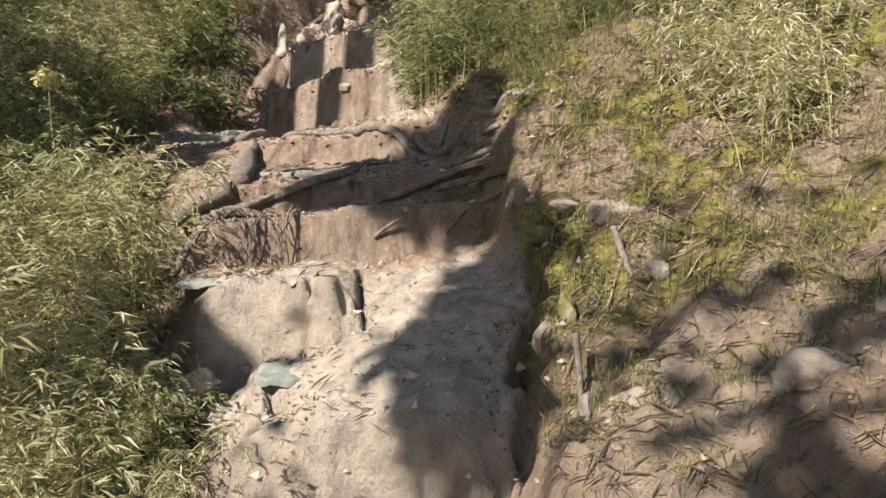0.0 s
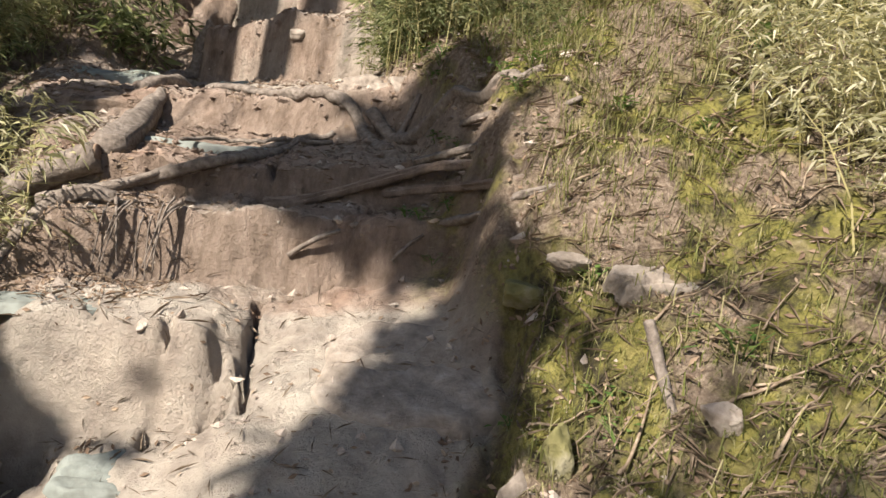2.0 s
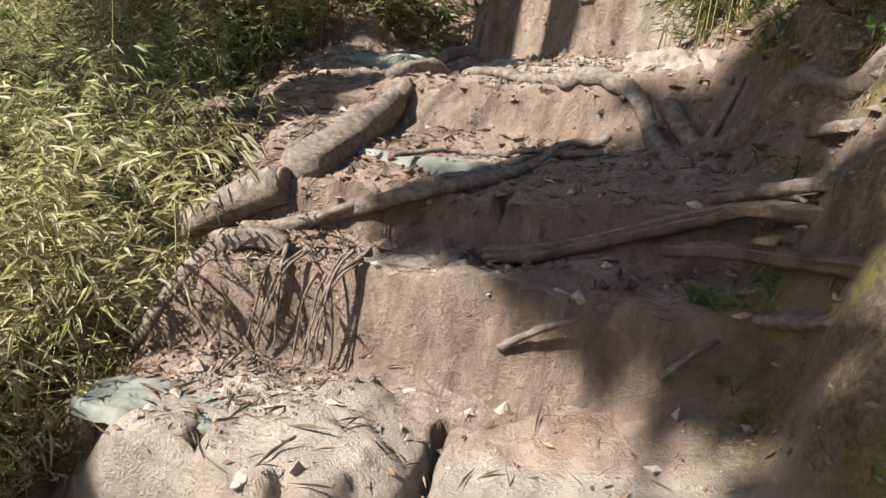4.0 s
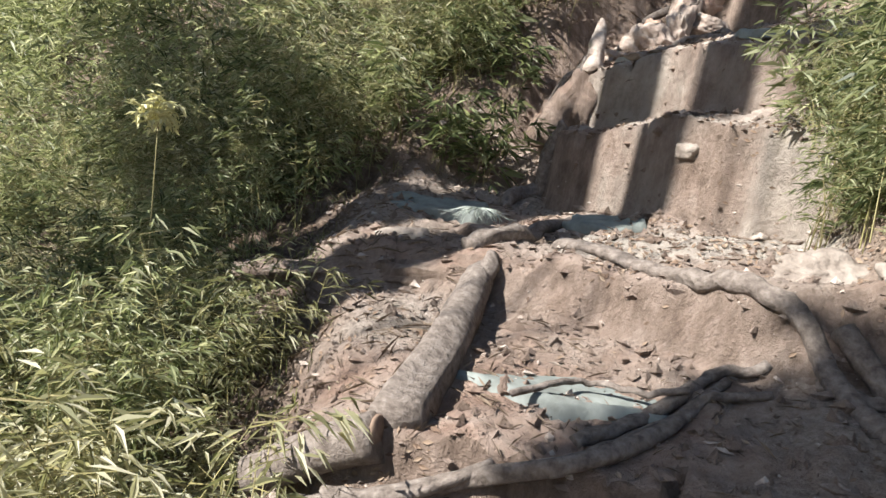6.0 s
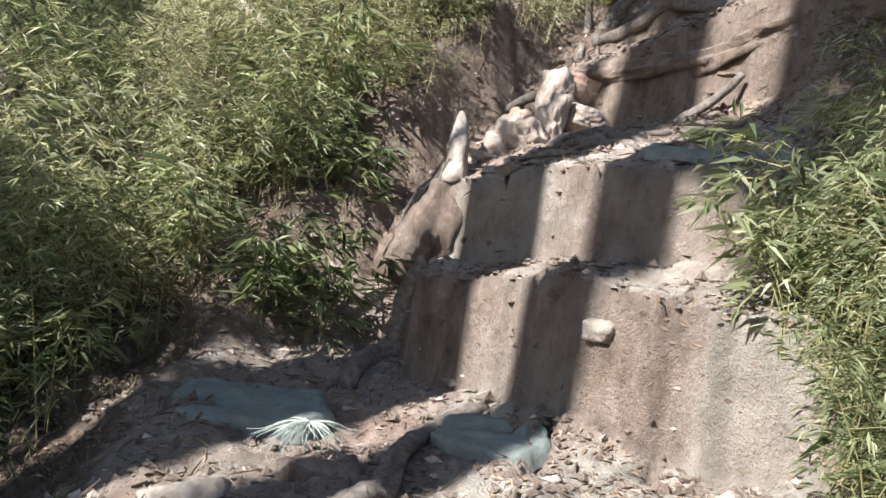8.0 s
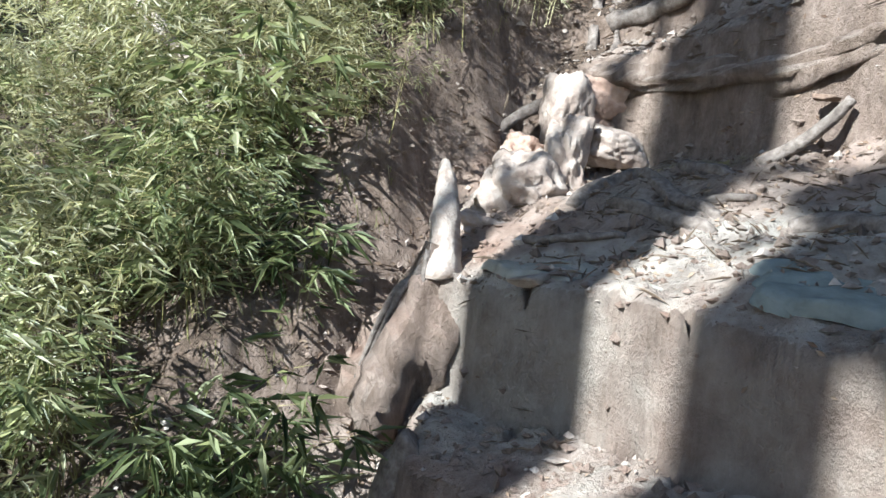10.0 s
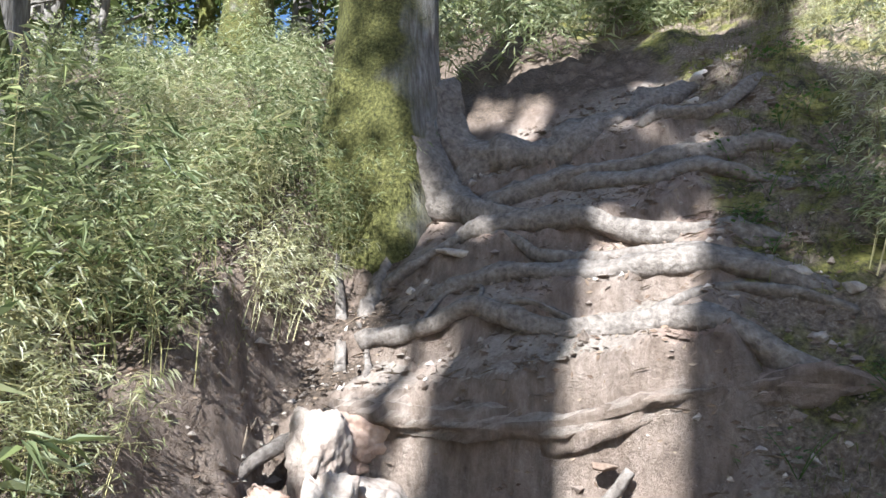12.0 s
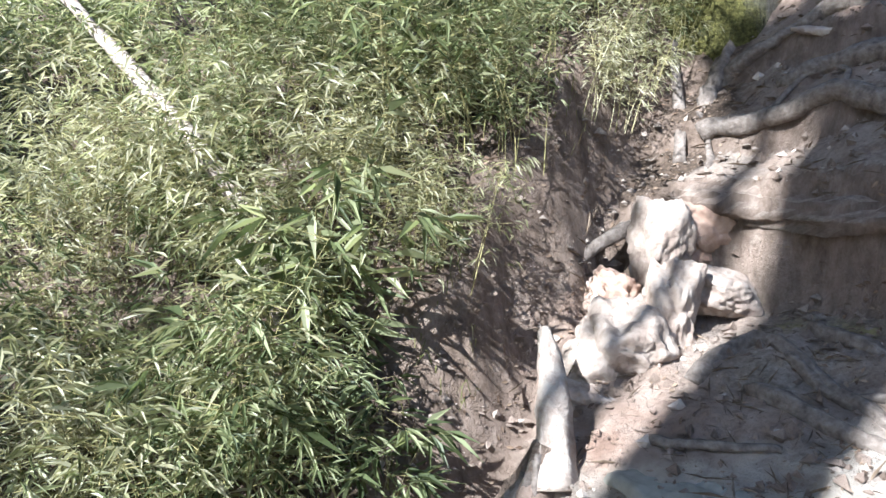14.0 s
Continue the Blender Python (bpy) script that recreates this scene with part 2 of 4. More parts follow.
# ---- the hillside ----
KNOTS = (-2.2, -1.62, -1.52, -1.15, -0.85, -0.46, -0.34, 0.0, 0.5)
STEPS = []


def step(lip, foot, top, face):
    """One step of the trail: where its lip runs, the height at its foot and at its lip, and how wide its face is."""
    STEPS.append((lip, foot, top, face))


step((2.72, 2.72, 2.72, 2.72, 2.7, 2.58, 2.57, 2.56, 2.7), (0.72, 0.7, 0.7, 0.66, 0.56, 0.48, 0.48, 0.48, 0.75), (0.8, 0.8, 0.8, 0.78, 0.74, 0.86, 0.88, 0.92, 0.85), 0.16)
step((3.4, 3.4, 3.4, 3.34, 3.31, 3.31, 3.33, 3.3, 3.3), (1.06, 1.0, 0.99, 0.97, 1.0, 1.09, 1.2, 1.22, 1.28), (1.3, 1.33, 1.34, 1.36, 1.36, 1.36, 1.21, 1.24, 1.3), 0.04)
step((3.66, 3.66, 3.68, 3.74, 3.82, 3.86, 3.87, 3.88, 3.8), (1.42, 1.42, 1.42, 1.42, 1.41, 1.42, 1.43, 1.48, 1.6), (1.58, 1.62, 1.62, 1.64, 1.66, 1.69, 1.69, 1.7, 1.75), 0.06)
step((4.12, 4.1, 4.1, 4.08, 4.1, 4.15, 4.16, 4.2, 4.2), (1.72, 1.72, 1.72, 1.71, 1.7, 1.72, 1.72, 1.76, 1.85), (1.82, 1.84, 1.84, 1.84, 1.84, 1.86, 1.86, 1.9, 1.95), 0.05)
step((5.0, 4.98, 4.98, 5.02, 5.0, 4.82, 4.78, 4.75, 4.7), (2.08, 2.08, 2.08, 2.06, 2.03, 2.04, 2.06, 2.1, 2.15), (2.16, 2.17, 2.17, 2.2, 2.22, 2.26, 2.27, 2.28, 2.3), 0.13)
step((6.6, 6.5, 6.36, 6.12, 5.82, 5.62, 5.56, 5.5, 5.5), (2.6, 2.52, 2.46, 2.47, 2.46, 2.42, 2.42, 2.5, 2.6), (2.65, 2.64, 2.84, 2.87, 2.86, 2.82, 2.83, 2.85, 2.9), 0.06)
step((7.2, 6.9, 6.84, 6.52, 6.28, 6.02, 6.0, 5.95, 5.95), (2.98, 2.9, 2.92, 2.93, 2.93, 2.95, 2.95, 2.98, 3.02), (3.02, 2.98, 3.28, 3.29, 3.29, 3.25, 3.22, 3.12, 3.1), 0.04)
step((8.2, 8.0, 7.95, 7.85, 7.58, 7.28, 7.2, 7.0, 6.8), (3.75, 3.7, 3.66, 3.66, 3.66, 3.68, 3.7, 3.85, 4.0), (3.82, 3.78, 3.8, 4.06, 4.1, 4.13, 4.15, 4.25, 4.3), 0.09)
step((8.6, 8.4, 8.35, 8.12, 7.95, 7.6, 7.55, 7.4, 7.25), (4.2, 4.2, 4.2, 4.2, 4.22, 4.28, 4.3, 4.42, 4.6), (4.28, 4.28, 4.28, 4.3, 4.34, 4.4, 4.41, 4.53, 4.7), 0.05)
step((9.0, 8.7, 8.6, 8.42, 8.25, 7.97, 7.92, 7.75, 7.6), (4.5, 4.45, 4.45, 4.48, 4.52, 4.6, 4.62, 4.7, 4.9), (4.56, 4.55, 4.55, 4.58, 4.62, 4.72, 4.74, 4.84, 5.0), 0.05)
step((9.4, 9.1, 9.0, 8.8, 8.6, 8.38, 8.33, 8.2, 8.0), (4.8, 4.8, 4.8, 4.82, 4.88, 4.96, 4.98, 5.08, 5.25), (4.88, 4.88, 4.88, 4.92, 4.99, 5.08, 5.1, 5.22, 5.35), 0.06)
LEFT_Y, LEFT_X = (0, 2.5, 3.3, 3.9, 4.5, 5, 5.7, 6.5, 7.1, 8, 9), (-0.6, -0.65, -1.05, -1.25, -1.6, -2.0, -2.3, -2.1, -1.82, -1.45, -1.0)
RIGHT_Y, RIGHT_X = (0, 2.6, 3.2, 3.8, 4.4, 5, 5.6, 6.2, 7, 7.5, 8.3, 9), (0.25, 0.28, 0.36, 0.36, 0.16, -0.15, -0.25, -0.2, 0.0, 0.3, 0.7, 0.9)
HILL_Y, HILL_Z = (-80, 0, 2.8, 3.9, 6, 8.3, 14, 40, 250), (-28, -0.1, 1.25, 2.18, 3.34, 5.64, 9, 20, 60)


def hill(x, y):
    across = 0.45 * (np.clip(x, -1, 2) - 0.5) + 0.18 * (np.clip(x, -30, -1) + 1) + 0.3 * (np.clip(x, 2, 30) - 2)
    return np.interp(y, HILL_Y, HILL_Z) + across


def on_trail(x, y):
    edge = 0.07 * vnoise(x, y, 0.3, 3)
    a = ease((x + edge - np.interp(y, LEFT_Y, LEFT_X)) / 0.3 + 0.5)
    b = ease((np.interp(y, RIGHT_Y, RIGHT_X) - x - edge) / 0.22 + 0.5)
    return a * b * ease((9.3 - y) / 0.8)


def trail(x, y):
    wob = 0.04 * vnoise(x, y * 0.5, 0.35, 1) + 0.022 * vnoise(x, y * 0.4, 0.1, 2) + 0.01 * vnoise(x, y * 0.4, 0.045, 16)
    lips = [[np.interp(x, KNOTS, row) for row in s[:3]] for s in STEPS]
    z = -0.3 + (lips[0][1] + 0.3) * np.clip(y / lips[0][0], -1, 1)
    for i, (edge, foot, top) in enumerate(lips):
        if i + 1 < len(lips):
            nxt, foot2 = lips[i + 1][0], lips[i + 1][1]
        else:
            nxt, foot2 = edge + 1.0, top + 0.6
        run = top + (foot2 - top) * np.clip((y - edge) / np.maximum(nxt - edge, 0.05), 0, 1)
        s = ease((y + wob - edge) / STEPS[i][3] + 0.5)
        z = z * (1 - s) + run * s
    return z


CRACKS = []


def crack(x0, y0, x1, y1, wide, deep):
    """A split or gully in the ground between two points."""
    CRACKS.append((x0, y0, x1, y1, wide, deep))


# the stone step
crack(-0.4, 3.74, -0.31, 3.28, 0.01, 0.1)
crack(-0.565, 3.24, -0.555, 3.36, 0.016, 0.09)
crack(-0.42, 3.24, -0.415, 3.38, 0.018, 0.1)
crack(-0.37, 3.26, -0.36, 3.42, 0.009, 0.05)
crack(-0.86, 3.5, -0.7, 3.3, 0.012, 0.04)
crack(-1.3, 3.14, -0.9, 3.24, 0.08, 0.3)
# the lowest mound
crack(-0.43, 2.48, -0.42, 2.64, 0.011, 0.09)
crack(-0.39, 2.48, -0.385, 2.61, 0.008, 0.07)
crack(0.1, 2.46, 0.1, 2.6, 0.01, 0.08)
crack(0.22, 2.44, 0.225, 2.62, 0.013, 0.1)
crack(-0.66, 3.08, -0.52, 2.8, 0.018, 0.08)
crack(-0.3, 2.66, 0.2, 2.63, 0.006, 0.02)
# the gully along the foot of the bank
crack(0.3, 2.35, 0.33, 2.95, 0.045, 0.2)
crack(0.35, 2.95, 0.43, 3.35, 0.05, 0.14)
crack(0.42, 3.35, 0.4, 3.75, 0.03, 0.07)
# the earth steps
crack(-0.5, 4.06, -0.49, 4.22, 0.016, 0.07)
crack(-0.62, 3.72, -0.58, 3.86, 0.012, 0.05)
crack(-0.3, 3.8, -0.12, 3.92, 0.01, 0.05)
crack(-1.02, 5.95, -1.0, 6.12, 0.012, 0.06)
crack(-0.92, 5.5, -0.9, 5.86, 0.02, 0.06)
crack(-0.62, 5.6, -0.6, 5.75, 0.015, 0.05)
crack(-1.26, 6.5, -1.24, 6.66, 0.012, 0.06)
crack(-0.86, 6.2, -0.85, 6.32, 0.01, 0.06)
crack(-0.4, 7.1, -0.31, 7.2, 0.03, 0.09)
crack(-0.95, 6.5, -0.8, 6.44, 0.008, 0.03)
crack(-0.75, 6.62, -0.55, 6.5, 0.007, 0.025)


def carve(x, y):
    z = np.zeros_like(x)
    for x0, y0, x1, y1, wide, deep in CRACKS:
        dx, dy = x1 - x0, y1 - y0
        t = np.clip(((x - x0) * dx + (y - y0) * dy) / (dx * dx + dy * dy), 0, 1)
        wob = 0.6 * wide * vnoise(x, y, 0.06, 19)
        d2 = (x - x0 - t * dx + wob) ** 2 + (y - y0 - t * dy + wob) ** 2
        z -= deep * np.exp(-(d2 / wide ** 2) ** 1.5)
    return z


def height(x, y):
    x, y = np.asarray(x, float), np.asarray(y, float)
    k = on_trail(x, y)
    rough = 0.1 * vnoise(x, y, 0.5, 4) + 0.065 * vnoise(x, y, 0.21, 5) + 0.028 * vnoise(x, y, 0.085, 6) + 0.012 * vnoise(x, y, 0.04, 14)
    worn = 0.03 * vnoise(x, y, 0.4, 7) + 0.02 * vnoise(x, y, 0.14, 8) + 0.011 * np.abs(vnoise(x, y, 0.06, 9)) + 0.006 * vnoise(x, y, 0.033, 15)
    chips = vnoise(x, y, 0.19, 31) + 0.45 * vnoise(x, y, 0.075, 32)
    worn = worn + 0.013 * np.sign(chips) * np.abs(chips) ** 0.35
    crumbs = vnoise(x, y, 0.13, 33) + 0.5 * vnoise(x, y, 0.05, 34)
    rough = rough + 0.02 * np.sign(crumbs) * np.abs(crumbs) ** 0.4
    return k * (trail(x, y) + worn) + (1 - k) * (hill(x, y) + rough) + carve(x, y)


def H(x, y):
    return float(height(np.array([x]), np.array([y]))[0])


def spread(lo, hi, step, reach):
    mid = np.arange(lo, hi, step)
    far, d = [], step
    while sum(far) < reach:
        d *= 1.22
        far.append(d)
    out = np.cumsum(far)
    return np.concatenate((lo - out[::-1], mid, mid[-1] + out))


def build_ground():
    xs, ys = spread(-2.7, 1.7, 0.0135, 240), spread(2.1, 9.0, 0.0105, 240)
    gx, gy = np.meshgrid(xs, ys)
    z = height(gx, gy)
    w, h = len(xs), len(ys)
    verts = np.stack((gx.ravel(), gy.ravel(), z.ravel()), 1)
    i = np.arange(w * h).reshape(h, w)
    quads = np.stack((i[:-1, :-1], i[:-1, 1:], i[1:, 1:], i[1:, :-1]), -1).reshape(-1, 4)
    me = bpy.data.meshes.new("ground")
    me.from_pydata(verts, [], quads)
    me.polygons.foreach_set("use_smooth", [True] * len(me.polygons))
    me.materials.append(SOIL)
    k = on_trail(gx, gy).ravel()
    x, y = gx.ravel(), gy.ravel()
    bank = (1 - k) * ease((x - np.interp(y, RIGHT_Y, RIGHT_X) + 0.25) / 0.2)
    left = np.maximum(1 - k, 0.9 * ease((y - 7.7) / 0.3)) * ease((np.interp(y, LEFT_Y, LEFT_X) + 0.3 + 0.28 * ease((y - 7.7) / 0.3) - x) / 0.2)
    left = np.maximum(left, ease((y - 8.6) / 0.5))
    pan = k * ease((y - 2.4) / 0.2) * ease((3.75 - y) / 0.15) * ease((x + 1.1) / 0.1)
    pan = np.maximum(pan, k * ease((y - 6.3) / 0.2) * ease((7.0 - y) / 0.2) * 0.7 * ease((x + 1.6) / 0.08))
    pan = np.maximum(pan, 0.5 * k * ease((y - 5.75) / 0.1) * ease((7.0 - y) / 0.2) * ease((x + 1.3) / 0.1))
    # pale sand, its colour lightened further for the strong sunlight on it
    sand = k * ease((y - 5.0) / 0.2) * ease((5.75 - y) / 0.15) * ease((x + 1.25) / 0.2)
    pan = np.maximum(pan, 0.75 * sand)
    # moss colour also on the right of the trail and under the great root
    green_patch = k * ease((x - 0.0) / 0.25) * ease((y - 3.55) / 0.2) * ease((4.35 - y) / 0.25) * 0.75
    green_patch = np.maximum(green_patch, k * ease((x + 1.0) / 0.1) * ease((-0.4 - x) / 0.08) * ease((y - (7.05 - 0.8 * (x + 0.46))) / 0.08) * ease((7.3 - 0.78 * (x + 0.46) - y) / 0.08) * 0.45)
    bank = np.maximum(bank * (0.3 + 0.7 * ease((y - 2.35) / 0.5)), green_patch)
    for name, v in (("moss", bank), ("humus", left), ("slab", pan)):
        at = me.attributes.new(name, "FLOAT", "POINT")
        at.data.foreach_set("value", v.astype(np.float32))
    return tagged(new("ground", me), "steep eroded dirt trail with worn steps on a hillside", "ground", kind="structure")


build_ground()


# ---- stones, roots and logs ----
def thing(name, label, category, group="", at=(0, 0, 0)):
    e = new(name)
    e.location = at
    return tagged(e, label, category, group)


def stone(name, at, size, seed, material, label, turn=0.0, tilt=0.0, detail=4, flat=0.0, group="", rough=0.22, boxy=0.0, beds=0):
    """A broken stone: a ball cut by a dozen planes, with rounded arrises and a rough skin."""
    rng = random.Random(seed * 7 + 1)
    cuts = []
    for _ in range(13):
        n = Vector((rng.gauss(0, 1), rng.gauss(0, 1), rng.gauss(0, 1))).normalized()
        cuts.append((n, rng.uniform(0.5, 0.92)))
    if flat:
        cuts.append((Vector((0.05, -0.05, 1)).normalized(), flat))
    if boxy:
        for axis in range(3):
            for way in (-1, 1):
                n = Vector((rng.uniform(-.15, .15), rng.uniform(-.15, .15), rng.uniform(-.15, .15)))
                n[axis] = way
                cuts.append((n.normalized(), boxy))
    bm = bmesh.new()
    bmesh.ops.create_icosphere(bm, subdivisions=max(4, detail), radius=1)
    for v in bm.verts:
        p = v.co.normalized()
        soft = sum(max(0.0, p.dot(n) / d) ** 24 for n, d in cuts) + 1e-9
        r = min(1.12, soft ** (-1 / 24))
        w = p * 2.1 + Vector((seed * 3.1, 0, 0))
        r *= 1 + rough * (0.4 * noise.noise(w) + 0.35 * noise.noise(w * 2.6) + 0.22 * noise.noise(w * 6) + 0.12 * noise.noise(w * 14))
        if beds:
            q = (p.z * r + 0.35 * p.x - 0.2 * p.y + 0.12 * noise.noise(w * 1.4)) * beds + seed
            k = q - math.floor(q)
            r *= 1 - 0.17 * max(0.0, 1 - abs(k - 0.5) / 0.16) + 0.1 * noise.noise(Vector((math.floor(q + 0.5) * 3.7, seed, p.x * 1.5)))
        v.co = Vector((p.x * r * size[0], p.y * r * size[1], p.z * r * size[2]))
    ob = part(name, bm, material, None)
    ob.matrix_world = pose(at[0], at[1], at[2] - 0.012, tilt, tilt * 0.4, turn)
    return tagged(ob, label, "stone", group)


def plate(x, y, lift, wide, deep, seed, material, label, turn=0.0, tilt=0.0, thick=0.06):
    """A flat bedded stone with an uneven outline, a shallow groove and worn edges."""
    bm = bmesh.new()
    bmesh.ops.create_grid(bm, x_segments=40, y_segments=28, size=1)
    for v in bm.verts:
        a, b = v.co.x, v.co.y
        q = Vector((a * math.sqrt(1 - b * b / 2.6), b * math.sqrt(1 - a * a / 2.6), 0))
        rim = max(0.0, (max(abs(a), abs(b)) - 0.86) / 0.14)
        q *= 1 + 0.2 * noise.noise(q * 1.3 + Vector((seed, 0, 0))) + 0.08 * noise.noise(q * 4 + Vector((0, seed, 0)))
        groove = 0.01 * math.exp(-((q.y + 0.25 - 0.3 * math.sin(q.x * 2.2 + seed)) / 0.1) ** 2)
        v.co = Vector((q.x * wide, q.y * deep, -thick * rim ** 2 - groove + 0.012 * noise.noise(q * 2.2 + Vector((0, 0, seed))) + 0.004 * noise.noise(q * 9)))
    ob = part("flat_stone", bm, material)
    ob.matrix_world = pose(x, y, H(x, y) + lift, tilt, 0, turn)
    return tagged(ob, label, "stone")


def glide(points, n):
    """Points along a smooth line through the given ones."""
    p = [Vector(q) for q in points]
    p = [2 * p[0] - p[1]] + p + [2 * p[-1] - p[-2]]
    out = []
    for i in range(1, len(p) - 2):
        for k in range(n):
            t = k / n
            a, b, c, d = p[i - 1], p[i], p[i + 1], p[i + 2]
            out.append(0.5 * (2 * b + (c - a) * t + (2 * a - 5 * b + 4 * c - d) * t * t + (3 * b - a - 3 * c + d) * t ** 3))
    out.append(p[-2])
    return out


def tube(bm, line, r0, r1, sides=8, knobs=0.15, seed=0, power=1.0):
    rings = []
    for i, c in enumerate(line):
        t = i / (len(line) - 1)
        ahead = (line[min(i + 1, len(line) - 1)] - line[max(i - 1, 0)]).normalized()
        side = ahead.cross(Vector((0.13, 0.21, 1))).normalized()
        up = side.cross(ahead)
        r = r0 + (r1 - r0) * t ** power
        ring = []
        for k in range(sides):
            a = math.tau * k / sides
            out = side * math.cos(a) + up * math.sin(a)
            q = 1 + knobs * (1.3 * noise.noise(out * 1.6 + c * 2.5 + Vector((seed, 0, 0))) + 0.9 * noise.noise(out * 3.5 + c * 2 + Vector((0, seed, 0))) + 0.5 * noise.noise(c * 7 + Vector((0, seed, 0))) + 0.5 * noise.noise(out * 4 + c * 24))
            ring.append(bm.verts.new(c + out * r * q))
        rings.append(ring)
    for a, b in zip(rings, rings[1:]):
        for k in range(sides):
            bm.faces.new((a[k], a[(k + 1) % sides], b[(k + 1) % sides], b[k]))
    bm.faces.new(rings[0][::-1])
    bm.faces.new(rings[-1])


def root(points, r0, r1, label, seed=0, lift=None, name="root", material=None, sides=12, group="tree roots", n=7, knobs=0.3, follow=0.65):
    """A root; where lift is given it follows the ground at that height above it."""
    if lift is not None:
        points = [(x, y, H(x, y) + lift) for x, y in points]
    bm = bmesh.new()
    line = glide(points, n + 4)
    if lift is not None:
        for c in line:
            k = line.index(c) / (len(line) - 1)
            c.z -= 1.6 * r0 * max(0.0, (k - 0.82) / 0.18, (0.12 - k) / 0.12) ** 1.5
            c.z = (1 - follow) * c.z + follow * (H(c.x, c.y) + lift) - 0.25 * r0 + 0.3 * r0 * noise.noise(c * 6 + Vector((seed, 3, 1)))
    for i, c in enumerate(line):
        c += Vector((noise.noise(c * 4 + Vector((seed, 1, 0))), noise.noise(c * 4 + Vector((0, seed, 5))), 0)) * 0.25 * r0
    tube(bm, line, r0, r1, sides, knobs, seed)
    return tagged(part(name, bm, material or ROOT), label, "root", group)


# ---- trees ----
def tree(x, y, r, tall, seed, label, bark=None, lean=(0, 0), crown_from=0.45, leaves=1500, leaf=0.16, wide=2.2, flare=1.5, group="forest trees", limbs=9, taper=0.75):
    rng = random.Random(seed)
    z = H(x, y)
    t = thing("tree", label, "tree", group, (x, y, z - 0.1))
    bm = bmesh.new()
    line = [Vector((lean[0] * h * tall + 0.12 * r * math.sin(h * 9 + seed), lean[1] * h * tall, h * tall)) for h in [i / 26 for i in range(27)]]
    rings = []
    for i, c in enumerate(line):
        h = max(0.0, i / 26 * tall)
        if i == 0:
            c = c + Vector((0, 0, -3.2 * r - 0.3))
        rad = r * (1 - taper * i / 26) * (1 + (flare - 1) * math.exp(-h / (1.4 * r)))
        ring = []
        for k in range(18):
            a = math.tau * k / 18
            ridge = 1 + 0.05 * noise.noise(Vector((math.cos(a) * 2, math.sin(a) * 2, h * 0.8 + seed))) * 3 + (flare - 1) * 0.35 * math.exp(-h / (1.2 * r)) * math.sin(a * 4 + seed)
            ring.append(bm.verts.new((c.x + math.cos(a) * rad * ridge, c.y + math.sin(a) * rad * ridge, c.z)))
        rings.append(ring)
    for a, b in zip(rings, rings[1:]):
        for k in range(18):
            bm.faces.new((a[k], a[(k + 1) % 18], b[(k + 1) % 18], b[k]))
    part("trunk", bm, bark or BARK, t)
    spots = []
    for i in range(limbs):
        h = crown_from + (0.98 - crown_from) * (i + rng.random()) / limbs
        a = i * 2.4 + rng.random()
        start = line[min(26, int(h * 26))]
        reach = wide * (1.15 - h * 0.6) * rng.uniform(0.7, 1.2)
        end = start + Vector((math.cos(a) * reach, math.sin(a) * reach, reach * rng.uniform(0.1, 0.6)))
        mid = (start + end) / 2 + Vector((0, 0, reach * 0.12))
        lb = bmesh.new()
        limb = glide([start, mid, end], 5)
        tube(lb, limb, r * 0.32 * (1.1 - h * 0.6), r * 0.05, 6, 0.1, seed + i)
        part("limb", lb, bark or BARK, t)
        for _ in range(leaves // limbs):
            q = limb[rng.randrange(3, len(limb))]
            clump = rng.gauss(0, 0.28) * wide * 0.3
            spots.append(q + Vector((rng.gauss(0, 0.16) * wide + clump * 0.3, rng.gauss(0, 0.16) * wide, rng.gauss(0, 0.1) * wide)))
    v, f = leaf_quads(spots, leaf, rng, 0.5)
    mesh_object("crown", v, f, CROWN, t, "loose crown of small green leaves")
    return t


